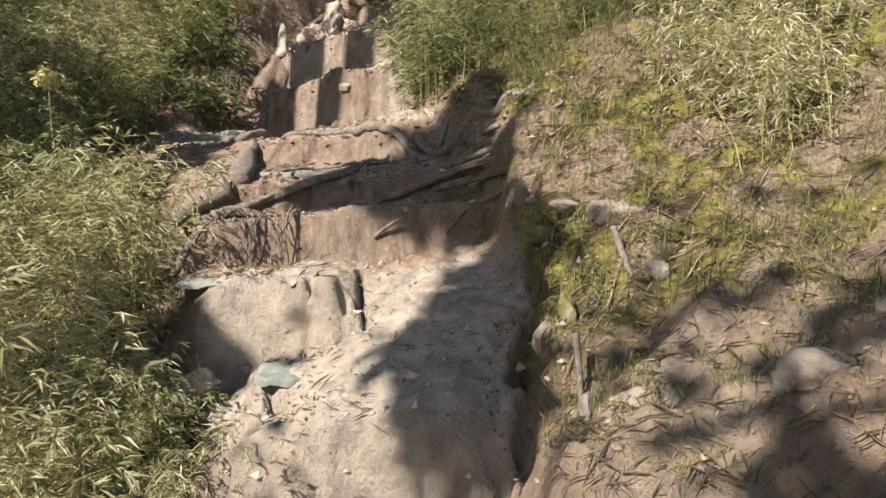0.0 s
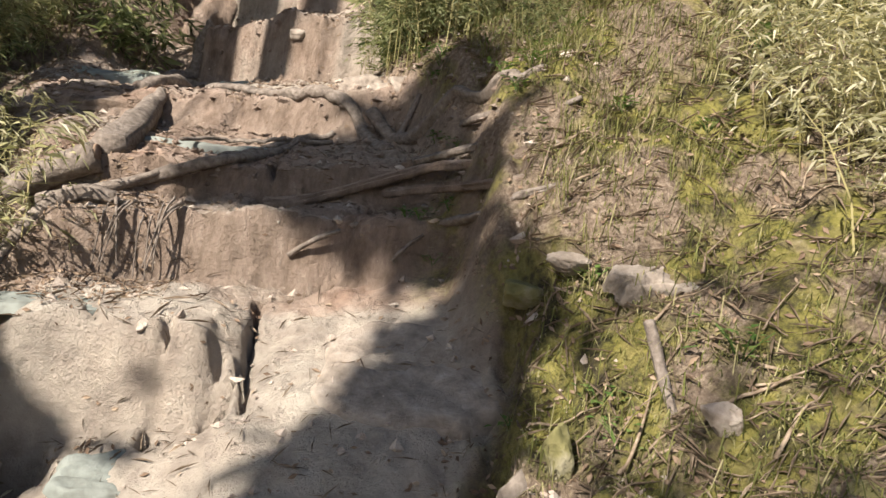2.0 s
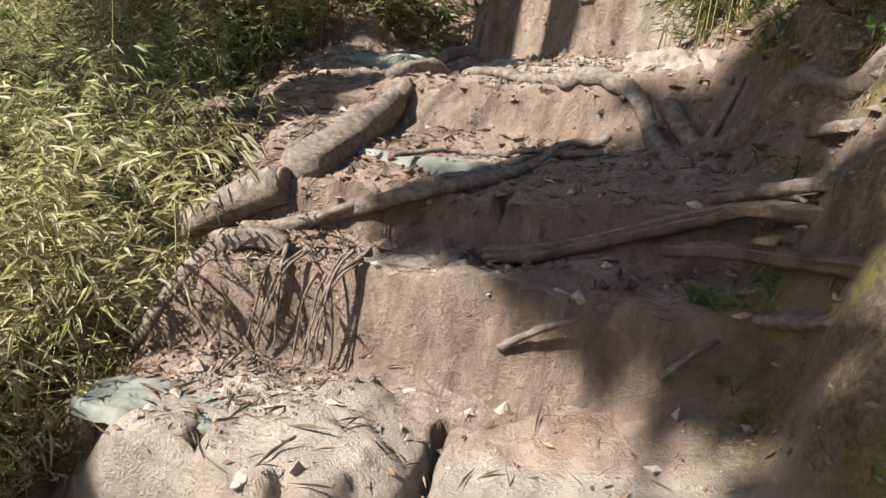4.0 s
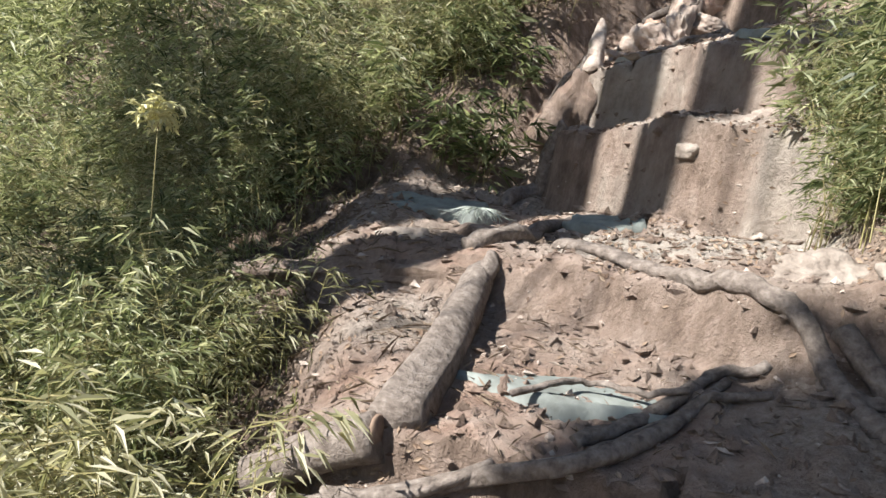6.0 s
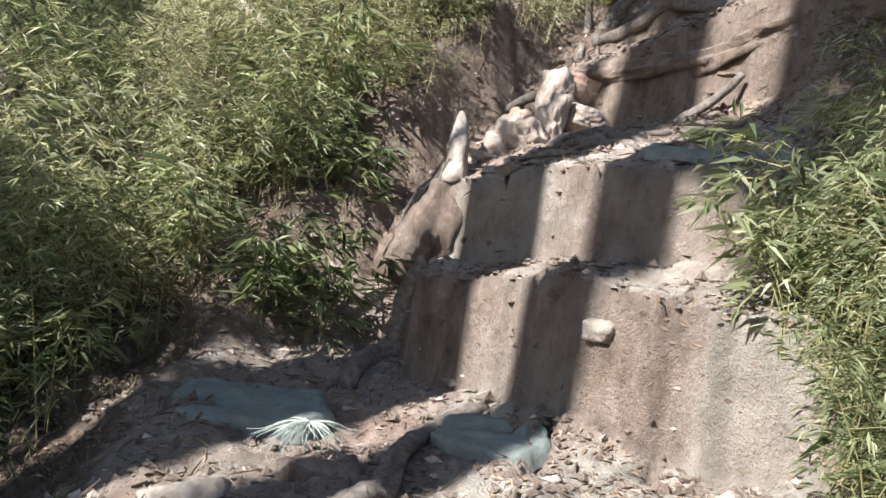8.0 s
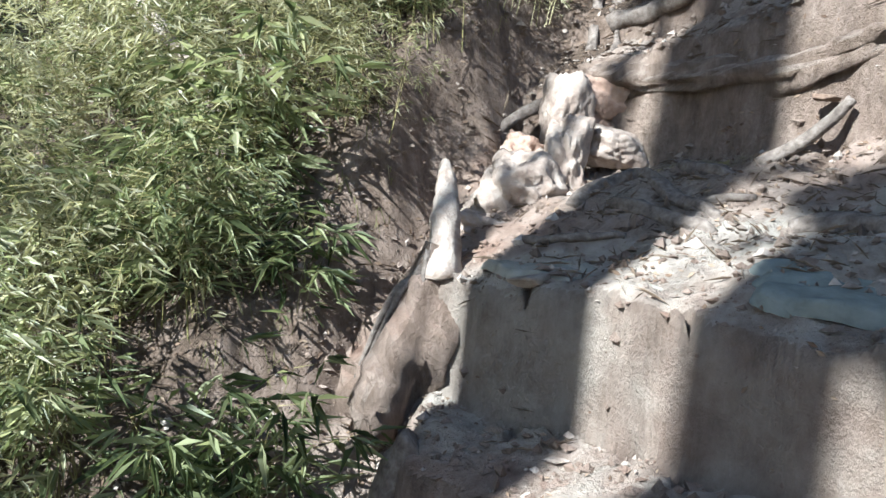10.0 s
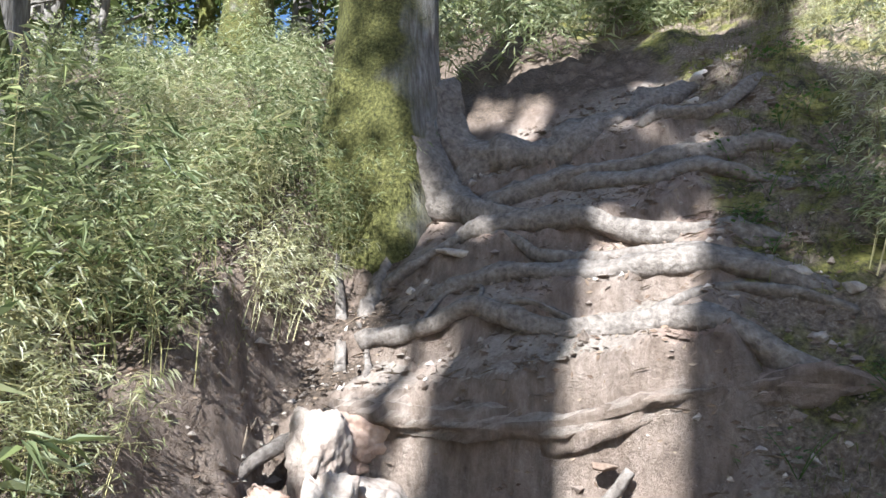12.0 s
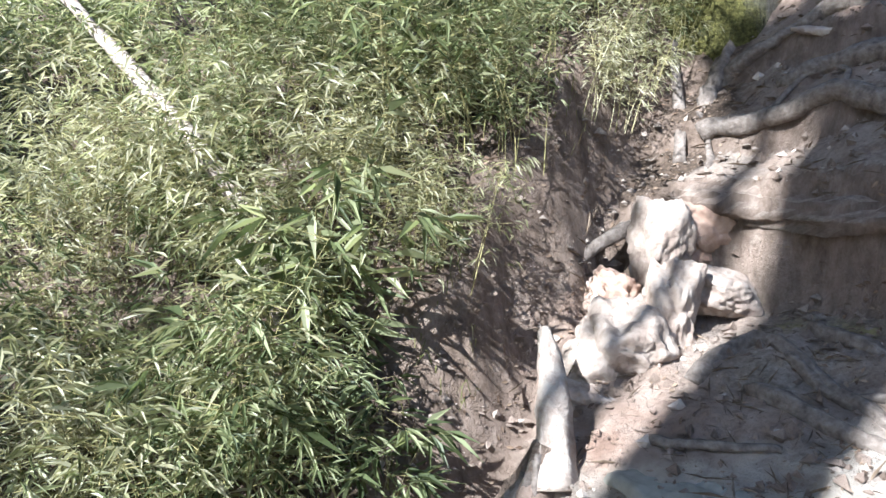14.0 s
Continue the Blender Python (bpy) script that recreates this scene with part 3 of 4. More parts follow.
def bamboo(seed, culms, tall, width, leaf, per):
    rng = random.Random(seed)
    cv, cf, lv, lf = [], [], [], []
    for _ in range(culms):
        a, q = rng.uniform(0, math.tau), width * math.sqrt(rng.random())
        foot = Vector((math.cos(a) * q, math.sin(a) * q, -0.12))
        h = tall * rng.uniform(0.55, 1.1)
        bend = Vector((rng.gauss(0, 0.22), rng.gauss(0, 0.22), 0)) * h
        pts = [foot + bend * (t * t) + Vector((0, 0, h * (t - 0.12 * t * t))) for t in (0, 0.25, 0.5, 0.75, 1)]
        wid = rng.uniform(0.0025, 0.0045)
        for k, p in enumerate(pts):
            w = wid * (1 - 0.2 * k)
            cv += [p + Vector((w, 0, 0)), p + Vector((-w * 0.5, w * 0.87, 0)), p + Vector((-w * 0.5, -w * 0.87, 0))]
        base = len(cv) - 15
        for k in range(4):
            for s in range(3):
                cf.append((base + 3 * k + s, base + 3 * k + (s + 1) % 3, base + 3 * k + 3 + (s + 1) % 3, base + 3 * k + 3 + s))
        for _ in range(int(per * h / tall / 4) + 1):
            u = 0.22 + 0.8 * rng.random() ** 0.75
            i = min(3, int(u * 4))
            p = pts[i].lerp(pts[i + 1], min(1.0, u * 4 - i))
            b = rng.uniform(0, math.tau)
            out = Vector((math.cos(b), math.sin(b), rng.uniform(0.0, 0.5)))
            tip = p + out * rng.uniform(0.03, 0.16)
            w = 0.0014
            j = len(cv)
            cv += [p, p + Vector((0, 0, w * 2)), tip]
            cf.append((j, j + 1, j + 2))
            for _ in range(rng.randint(3, 6)):
                c = b + rng.gauss(0, 0.75)
                d = Vector((math.cos(c), math.sin(c), rng.uniform(-0.75, 0.45))).normalized()
                s = d.cross(Vector((rng.gauss(0, 0.4), rng.gauss(0, 0.4), 1))).normalized()
                n = s.cross(d)
                k = leaf * rng.uniform(0.55, 1.25)
                wd = k * rng.uniform(0.055, 0.085)
                o = tip + Vector((rng.gauss(0, 0.012), rng.gauss(0, 0.012), rng.gauss(0, 0.012)))
                m = o + d * k * 0.38
                e = o + d * k - n * k * rng.uniform(0.0, 0.3) - Vector((0, 0, k * 0.12))
                j = len(lv)
                lv += [o, m + s * wd, e, m - s * wd]
                lf += [(j, j + 1, j + 2), (j, j + 2, j + 3)]
    return cv, cf, lv, lf


def bamboo_kind(seed, culms, tall, width, leaf, per, material, label):
    cv, cf, lv, lf = bamboo(seed, culms, tall, width, leaf, per)
    t = thing("bamboo_clump", label, "bamboo", "dwarf bamboo thicket", (0, 0, -50))
    mesh_object("stem", cv, cf, CULM, t, "thin yellowish stalks")
    mesh_object("foliage", lv, lf, material, t)
    return t


GREEN_LABEL = "dense dwarf bamboo clump with narrow green leaves"
DRY_LABEL = "dwarf bamboo clump with dry straw-coloured leaves"
KINDS = {
    "green": [bamboo_kind(11, 19, 1.15, 0.27, 0.06, 125, BAMBOO, GREEN_LABEL), bamboo_kind(12, 17, 1.0, 0.27, 0.07, 115, BAMBOO, GREEN_LABEL), bamboo_kind(13, 20, 0.8, 0.28, 0.055, 105, BAMBOO, GREEN_LABEL)],
    "dry": [bamboo_kind(21, 20, 0.8, 0.28, 0.055, 105, STRAWBAMBOO, DRY_LABEL), bamboo_kind(22, 17, 1.05, 0.26, 0.062, 115, STRAWBAMBOO, DRY_LABEL)],
}
FIRST = {}


def plant(rng, x, y, dry, size):
    kind = rng.choice(KINDS["dry" if rng.random() < dry else "green"])
    m = pose(x, y, H(x, y) - 0.03, rng.gauss(0, 6), rng.gauss(0, 6), rng.uniform(0, 360))
    ob = kind if kind.name not in FIRST else copy_thing(kind, m)
    FIRST[kind.name] = 1
    ob.matrix_basis = m @ Matrix.Scale(size, 4)
    return ob


def thicket(seed, count, y0, y1, near, far, dry, size, sign=-1, gap=0.2, joined=None):
    """Clumps on one side of the trail between y0 and y1, near to far metres off its edge."""
    rng = random.Random(seed)
    done, tries = [], 0
    while len(done) < count and tries < count * 60:
        tries += 1
        y = rng.uniform(y0, y1)
        off = near + (far - near) * rng.random() ** 1.2
        x = float(np.interp(y, LEFT_Y, LEFT_X)) - off if sign < 0 else float(np.interp(y, RIGHT_Y, RIGHT_X)) + off
        if any((x - a) ** 2 + (y - b) ** 2 < gap * gap for a, b in done):
            continue
        done.append((x, y))
        k = size * rng.choice((0.55, 0.75, 0.9, 1.0, 1.1, 1.3)) * rng.uniform(0.9, 1.1)
        patch = 0.45 * float(vnoise(np.array([x]), np.array([y]), 0.55, 21)[0])
        dryness = max(0.0, min(1.0, dry + patch))
        if joined is None:
            plant(rng, x, y, dryness, k)
        else:
            kind = rng.choice(KINDS["dry" if rng.random() < dry else "green"])
            joined.append((kind, pose(x, y, H(x, y) - 0.03, 0, 0, rng.uniform(0, 360)) @ Matrix.Scale(k, 4)))


def join_far(spots):
    """The far clumps, too many to tell apart, as one mass."""
    vs, fs, base = [], [], 0
    for kind, m in spots:
        me = next(o for o in kind.children if o.name.startswith("foliage")).data
        co = np.empty(len(me.vertices) * 3, np.float32)
        me.vertices.foreach_get("co", co)
        leaves = co.reshape(-1, 4, 3)[::3]
        leaves = leaves[:, :1] + (leaves - leaves[:, :1]) * 1.7
        r = np.array(m)
        vs.append(leaves.reshape(-1, 3) @ r[:3, :3].T + r[:3, 3])
        q = np.arange(len(leaves))[:, None] * 4 + base
        fs.append(np.concatenate((q + np.array([[0, 1, 2]]), q + np.array([[0, 2, 3]]))))
        base += len(leaves) * 4
    ob = mesh_object("far_bamboo", np.concatenate(vs), np.concatenate(fs), BAMBOO)
    tagged(ob, "far dwarf bamboo undergrowth under the trees", "bamboo", kind="stuff")


# beside the lower steps
thicket(1, 33, 2.3, 3.75, 0.3, 1.9, 0.85, 0.95)
thicket(2, 28, 3.7, 4.7, 0.28, 2.0, 0.8, 0.72)
thicket(15, 18, 4.7, 5.7, 0.5, 2.6, 0.4, 0.8)
# the thicket past the bend
thicket(3, 44, 5.6, 8.0, 0.4, 3.0, 0.5, 0.98, gap=0.26)
thicket(4, 34, 6.6, 9.6, 0.14, 1.8, 0.6, 0.72, gap=0.25)
# the right bank
thicket(7, 36, 4.5, 6.6, 0.2, 2.2, 0.4, 0.75, 1)
thicket(16, 12, 4.95, 5.9, 0.02, 0.35, 0.3, 0.62, 1, gap=0.13)
thicket(8, 26, 3.1, 4.8, 0.95, 2.6, 0.45, 0.8, 1)
thicket(9, 36, 7.0, 9.6, 0.55, 2.6, 0.4, 0.8, 1)
SHOOT = bamboo_kind(31, 7, 0.95, 0.12, 0.15, 46, BAMBOO, "young bamboo shoots with broad bright leaves")
shoots = random.Random(3)
for i, (x, y, k) in enumerate(((-2.0, 6.45, 0.8), (-2.15, 6.2, 0.7), (-1.98, 6.8, 0.7), (-2.25, 6.75, 0.85), (-2.4, 6.3, 0.75), (-2.35, 7.1, 1.0), (-0.2, 5.2, 0.6), (-0.12, 5.45, 0.7), (-0.3, 5.62, 0.6))):
    m = pose(x, y, H(x, y) - 0.02, 0, 0, 70 * i)
    ob = SHOOT if i == 0 else copy_thing(SHOOT, m)
    ob.matrix_basis = m @ Matrix.Scale(k, 4)
foot = random.Random(6)
for x, y in ((-1.02, 2.75), (-1.15, 2.95), (-1.0, 2.5), (-1.22, 3.2), (-1.3, 3.0)):
    plant(foot, x, y, 0.5, 0.62)
# two clumps added at the edge of view to shade the hollow by the step
for x, y in ((-1.36, 2.8), (-1.6, 2.8)):
    plant(foot, x, y, 0.8, 0.85)
for x, y in ((-1.35, 8.25), (-1.22, 8.42), (-1.5, 8.45), (-1.32, 8.6), (-1.6, 8.2), (-1.45, 8.05), (-1.55, 8.7), (-1.7, 8.4)):
    plant(foot, x, y, 0.3, 0.62)
FAR = []
thicket(5, 60, 4.6, 9.0, 2.6, 6.5, 0.4, 1.0, gap=0.35, joined=FAR)
thicket(6, 90, 8.8, 14.5, 0.3, 6.0, 0.5, 0.6, gap=0.3, joined=FAR)
thicket(10, 60, 9.3, 15.0, 0.1, 6.0, 0.4, 1.1, 1, gap=0.35, joined=FAR)
thicket(14, 16, 9.4, 12.0, -1.6, 1.0, 0.3, 1.0, 1, gap=0.35, joined=FAR)
thicket(17, 70, 4.5, 10.0, 5.5, 11.0, 0.4, 1.3, gap=0.5, joined=FAR)
join_far(FAR)

tree(-0.93, 8.75, 0.285, 11, 1, "large old tree with a mossy trunk and flared roots", OLDBARK, (0.01, 0.0), 0.5, 2200, flare=1.6, limbs=11)
tree(-1.95, 12.5, 0.24, 12, 2, "tall tree with pale grey bark and a mossy foot", FOOTBARK, (0.01, 0), 0.45)
tree(-3.75, 11.0, 0.3, 12, 3, "tall straight tree with pale bark", BARK, (0.0, 0), 0.5)
tree(-4.25, 14.0, 0.13, 11, 4, "slender dark-barked forest tree", BARK, (0.0, 0), 0.5, 900, limbs=7)
tree(-3.8, 14.3, 0.17, 12, 5, "dark-barked forest tree above the bamboo", BARK, (0.01, 0), 0.5, 900, limbs=7)
tree(-2.5, 14.0, 0.1, 9, 6, "slender leaning forest tree", MOSSBARK, (-0.06, 0), 0.4, 900, limbs=7)
tree(2.0, 14.0, 0.1, 9, 7, "slender forest tree on the slope above", BARK, (-0.05, 0), 0.4, 900, limbs=7)
tree(3.8, 14.0, 0.12, 9, 8, "slender forest tree on the slope above", MOSSBARK, (0.02, 0), 0.4, 900, limbs=7)
root([(-2.1, 8.9, H(-2.1, 8.9)), (-2.33, 9.0, 4.79), (-2.79, 9.3, 5.35), (-3.2, 9.6, 6.3), (-3.5, 9.9, 7.6), (-3.6, 10.1, 9.4)], 0.07, 0.04, "thin mossy trunk leaning out of the bamboo", 3, name="leaning_trunk", material=MOSSBARK, sides=10, group="leaning trunks")
root([(-2.35, 7.1, H(-2.35, 7.1)), (-2.63, 7.3, 3.94), (-3.2, 7.65, 4.38), (-3.8, 8.0, 4.81), (-4.8, 8.5, 5.6), (-5.4, 9.0, 6.6)], 0.036, 0.026, "pale thin trunk leaning out of the bamboo", 4, name="leaning_trunk", material=PALE, sides=10, group="leaning trunks")
forest = random.Random(5)
for i in range(16):
    y = forest.uniform(15, 27)
    x = forest.uniform(-13, 9) * (y / 20)
    tree(x, y, forest.uniform(0.1, 0.24), forest.uniform(9, 14), 20 + i, "slender forest tree on the slope above", BARK, (forest.uniform(-.04, .04), 0), 0.22, 1000, 0.3, 2.6, 1.2, limbs=7)
for i in range(58):
    y = forest.uniform(12.5, 22) if i < 42 else forest.uniform(22, 32)
    x = forest.uniform(-12, 9) * (y / 18)
    tree(x, y, 0.05, forest.uniform(3, 5.5), 120 + i, "leafy young tree in the undergrowth", BARK, (forest.uniform(-.08, .08), 0), 0.12, 1100, 0.2, 2.2, 1.2, limbs=7, group="young trees")

bm = bmesh.new()
bmesh.ops.create_cube(bm, size=1, matrix=pose(-3.68, 10.66, 6.82) @ Matrix.Diagonal((0.055, 0.012, 0.22, 1)))
bmesh.ops.bevel(bm, geom=bm.edges[:], offset=0.004, segments=2, affect="EDGES")
tagged(part("trail_marker", bm, two_tone("white_paint", (0.6, 0.6, 0.58), (0.75, 0.75, 0.73), (0.82, 0.82, 0.8), 20, 0.6, 0.002)), "narrow white trail marker plate on a tree trunk", "sign")


# trees added out of view on the side of the sun, to shade the trail
def sunward(c, at_z, lean, s, r, seed, low, top, wide=2.4, leaves=1100):
    """An unseen tree added to cast shade, at the distance c across the sunlight and s along it, at the height at_z;
    lean: how far c shifts per metre up; its crown from low to top.
    """
    across = Vector((math.cos(SUN_AZ), -math.sin(SUN_AZ)))
    along = Vector((math.sin(SUN_AZ), math.cos(SUN_AZ)))
    p = across * c + along * s
    foot = H(p.x, p.y)
    for _ in range(4):
        p = across * (c - lean * (at_z - foot)) + along * s
        foot = H(p.x, p.y)
    tall = top - foot
    tree(p.x, p.y, r * 1.15, tall, seed, "out-of-view tree added to shade the trail", BARK, (across.x * lean, across.y * lean), (low - foot) / tall, leaves, 0.2, wide, 1.2, limbs=8, taper=0.3)


sunward(-4.95, 7.0, 0.0, -0.4, 0.25, 60, 16.0, 19.5)
sunward(-4.28, 7.5, 0.05, -1.5, 0.165, 61, 16.0, 19.5)
sunward(-2.3, 6.6, -0.38, -2.5, 0.02, 62, 6.5, 8.1, 0.46, 1900)
sunward(-1.67, 5.6, -0.15, -2.5, 0.012, 68, 5.4, 6.6, 0.3, 1600)
sunward(-2.8, 5.0, 0.0, -2.5, 0.02, 70, 4.5, 5.3, 0.3, 700)
sunward(-5.35, 9.0, 0.0, -0.3, 0.04, 64, 9.7, 14.0, 0.48, 3200)
sunward(-3.72, 9.0, -0.02, -1.0, 0.01, 65, 7.8, 13.0, 0.52, 3000)
sunward(-4.5, 11.0, 0.0, -1.0, 0.006, 67, 11.2, 14.5, 0.5, 3400)
sunward(-3.85, 9.0, 0.0, -1.0, 0.01, 75, 8.2, 13.0, 0.55, 2600)
sunward(-1.0, 5.0, 0.0, -3.6, 0.02, 66, 3.6, 7.5, 2.0, 210)
sunward(-0.35, 6.0, 0.0, -3.6, 0.02, 72, 5.0, 6.9, 0.95, 230)
sunward(-1.48, 5.2, 0.0, -2.5, 0.006, 74, 4.95, 5.6, 0.24, 420)
sunward(-2.92, 7.0, 0.0, -2.5, 0.006, 76, 6.7, 7.4, 0.22, 600)
sunward(-5.95, 5.3, 0.0, -0.6, 0.05, 73, 4.9, 6.2, 0.9, 750)
sunward(-6.6, 9.0, 0.0, -1.5, 0.05, 71, 7.0, 14.0, 2.2, 520)
sunward(-8.0, 7.0, 0.0, -0.6, 0.12, 69, 4.5, 12.0, 1.7, 3600)


# ---- the lower steps ----
plate(0.13, 3.36, 0.012, 0.27, 0.27, 15, ROCK, "large flat slab of grey rock bedded in the trail", -14, 22, 0.05)
plate(-0.56, 3.14, -0.014, 0.17, 0.1, 4, TEAL, "smooth greenish stone below the stone step", 20, 16, 0.03)
stone("boulder", (-1.0, 3.16, 0.96), (0.1, 0.08, 0.08), 7, PALE, "pale stone half under the bamboo", 30, 10)
stone("boulder", (-0.82, 3.02, 0.86), (0.07, 0.06, 0.05), 8, PALE, "small yellowish stone beside the lower rock", 60, 5)
stone("boulder", (-0.72, 2.92, 0.86), (0.1, 0.12, 0.08), 10, ROCK, "rough block of earth and stone beside the rock", 40, 10)
plate(-0.98, 3.5, 0.004, 0.2, 0.12, 8, TEAL, "bluish-green flat stone at the end of the step", 12, 2, 0.03)
stone("pebble", (-0.57, 3.42, 1.385), (0.03, 0.018, 0.016), 12, ROCK, "brown pebble on the stone step", 20)
stone("pebble", (-0.62, 3.34, 1.37), (0.03, 0.02, 0.02), 13, PALE, "pale pebble on the edge of the step", 50)
root([(-1.28, 3.97, 1.66), (-1.17, 3.99, 1.69), (-0.93, 4.1, 1.78), (-0.7, 4.14, 1.87), (-0.55, 4.36, 1.93), (-0.45, 4.66, 2.02)], 0.026, 0.016, "long root along the edge of an earth step", 6)
root([(-1.2, 4.0, 1.7), (-1.02, 4.03, 1.74), (-0.86, 4.13, 1.83)], 0.022, 0.014, "pale root crossing a longer root", 8)
for i, (pts, r0, r1) in enumerate((
        (((-0.5, 4.1, 1.74), (-0.33, 4.13, 1.775), (-0.02, 4.16, 1.885), (0.14, 4.12, 1.94), (0.27, 3.95, 1.95), (0.38, 3.78, 1.97), (0.52, 3.72, 2.04)), 0.024, 0.022),
        (((-0.3, 3.98, 1.69), (-0.11, 3.93, 1.69), (0.16, 3.91, 1.725), (0.32, 3.74, 1.78), (0.43, 3.56, 1.85), (0.58, 3.5, 1.9)), 0.02, 0.012),
        (((-0.05, 4.12, 1.82), (0.12, 4.02, 1.85), (0.28, 3.82, 1.87), (0.42, 3.66, 1.9), (0.6, 3.6, 1.97)), 0.02, 0.016),
        (((0.05, 4.2, 1.95), (0.22, 4.05, 2.0), (0.36, 3.86, 2.03), (0.5, 3.78, 2.06)), 0.018, 0.012),
        (((0.22, 4.22, 2.12), (0.37, 3.9, 2.14), (0.46, 3.84, 2.12), (0.6, 3.78, 2.19)), 0.016, 0.012),
        (((0.46, 3.84, 2.12), (0.5, 3.78, 2.08), (0.53, 3.72, 2.02), (0.6, 3.66, 2.0)), 0.014, 0.009),
        (((-0.34, 3.86, 1.56), (-0.26, 3.84, 1.62), (-0.17, 3.87, 1.665)), 0.009, 0.007),
        (((0.02, 3.84, 1.58), (0.06, 3.84, 1.63), (0.12, 3.86, 1.68)), 0.012, 0.008))):
    root([(x, y + 0.2 * r0, z - 0.55 * r0) for x, y, z in pts], r0 * 0.85, r1 * 0.8, "root running from the earth step into the bank", 200 + i, knobs=0.55, material=SOIL if i in (0, 2) else None, sides=14)
root([(-1.3, 3.72), (-1.12, 3.83), (-0.97, 3.9)], 0.02, 0.03, "gnarled root at the edge of the bank", 7, 0.03)
rl = random.Random(31)
for i in range(16):
    x = rl.uniform(-1.25, -0.72)
    y = 3.9 - 0.25 * (x + 1.25) * 0.2
    d = rl.uniform(-0.08, 0.08)
    root([(x, y, H(x, y) + 0.03), (x + d * 0.5, y - 0.07, H(x, y) - 0.03), (x + d, y - 0.12, max(H(x + d, y - 0.12) + 0.01, H(x, y) - 0.2))], rl.uniform(0.004, 0.009), 0.002, "thin rootlet hanging from the earth edge", i, sides=5, name="rootlet", group="rootlets")

# ---- the middle steps ----
log = thing("fallen_log", "weathered log lying up the slope beside the trail", "log", at=(-1.1, 4.1, 1.87))
bm = bmesh.new()
tube(bm, glide([(0, 0, 0), (-0.05, 0.3, 0.09), (-0.13, 0.62, 0.18), (-0.21, 0.92, 0.28)], 7), 0.07, 0.055, 14, 0.22, 2)
part("trunk", bm, ROOT, log)
bm = bmesh.new()
tube(bm, glide([(-0.18, 0.82, 0.24), (-0.17, 0.9, 0.31), (-0.19, 0.96, 0.36)], 4), 0.045, 0.022, 9, 0.3, 5)
part("stub", bm, ROOT, log, "broken stub")
# lower length of the same log; a darker disc closes its end
cut = thing("cut_log", "barkless lower length of the log with a dark end", "log", at=(-1.12, 4.07, 1.84))
bm = bmesh.new()
tube(bm, glide([(0, 0, 0), (-0.13, -0.02, -0.06), (-0.3, -0.05, -0.16)], 5), 0.062, 0.05, 14, 0.08, 3)
part("trunk", bm, ROOT, cut)
bm = bmesh.new()
tube(bm, [Vector((-0.004, 0, 0)), Vector((0.004, 0.001, 0.001))], 0.05, 0.046, 14, 0.05, 3)
part("dark_end", bm, LOGEND_HOLE, cut, "dark end face")
# a ridge of soil across the trail, shaped with the root tube
root([(-2.25, 4.97, 2.0), (-1.85, 5.0, 2.07), (-1.6, 5.02, 2.1), (-1.36, 5.08, 2.12), (-1.2, 5.2, 2.1)], 0.07, 0.06, "low ridge of soil across the trail", 15, name="soil_ridge", sides=18, knobs=0.6, material=SOIL)
plate(-0.82, 4.58, 0.012, 0.36, 0.24, 4, TEAL, "broad greenish slab worn smooth on the trail")
# a thin strand laid where the slab has a dark crack
root([(-0.9, 4.3), (-0.84, 4.4), (-0.76, 4.5), (-0.62, 4.47), (-0.52, 4.5)], 0.008, 0.01, "thin strand laid for the dark crack in the greenish slab", 16, 0.045, sides=6)
root([(-0.72, 4.24), (-0.65, 4.33), (-0.55, 4.5), (-0.47, 4.69), (-0.36, 4.74)], 0.018, 0.014, "forked root beside the greenish slab", 17, 0.02)
root([(-0.68, 4.22), (-0.58, 4.36), (-0.46, 4.52), (-0.34, 4.6)], 0.014, 0.012, "forked root beside the greenish slab", 18, 0.016, sides=6)
root([(-1.12, 5.26), (-0.9, 5.14), (-0.7, 4.99), (-0.42, 4.83), (-0.26, 4.76), (-0.16, 4.62), (-0.08, 4.46)], 0.028, 0.028, "thick root along the edge of the sandy step", 19, 0.02)
root([(-0.2, 4.78), (-0.02, 4.62), (0.14, 4.42), (0.3, 4.18), (0.48, 3.9)], 0.034, 0.022, "root running from the sandy step into the bank", 20, 0.02)
root([(-0.24, 4.7), (-0.1, 4.66), (0.02, 4.72)], 0.02, 0.014, "short root at the foot of the bank", 21, 0.02)
stone("boulder", (-1.08, 5.2, 2.18), (0.16, 0.1, 0.09), 22, PALE, "pale lump of rock at the edge of the sandy step", 20, 8)
stone("boulder", (-0.27, 4.98, 2.31), (0.15, 0.11, 0.09), 23, ROCK, "pinkish boulder at the foot of the bank", 15, 6, 5, rough=0.34)
stone("boulder", (-0.04, 4.9, 2.33), (0.14, 0.1, 0.09), 24, ROCK, "grey boulder at the foot of the bank", 70, 6)
stone("boulder", (-0.39, 5.04, 2.28), (0.05, 0.09, 0.07), 25, ROCK, "narrow stone beside the pinkish boulder", 30, 20)
root([(-1.4, 5.1), (-1.28, 5.3), (-1.3, 5.55), (-1.26, 5.85), (-1.14, 6.02)], 0.04, 0.03, "root climbing to the foot of the earth step", 26, 0.03)
root([(-1.66, 6.1), (-1.68, 6.25), (-1.64, 6.42), (-1.5, 6.45)], 0.03, 0.05, "root standing off the side of the earth step", 28, 0.03)
plate(-1.08, 5.74, 0.02, 0.19, 0.12, 6, TEAL, "grey-green slab leaning on the earth step", -25, 16, 0.06)
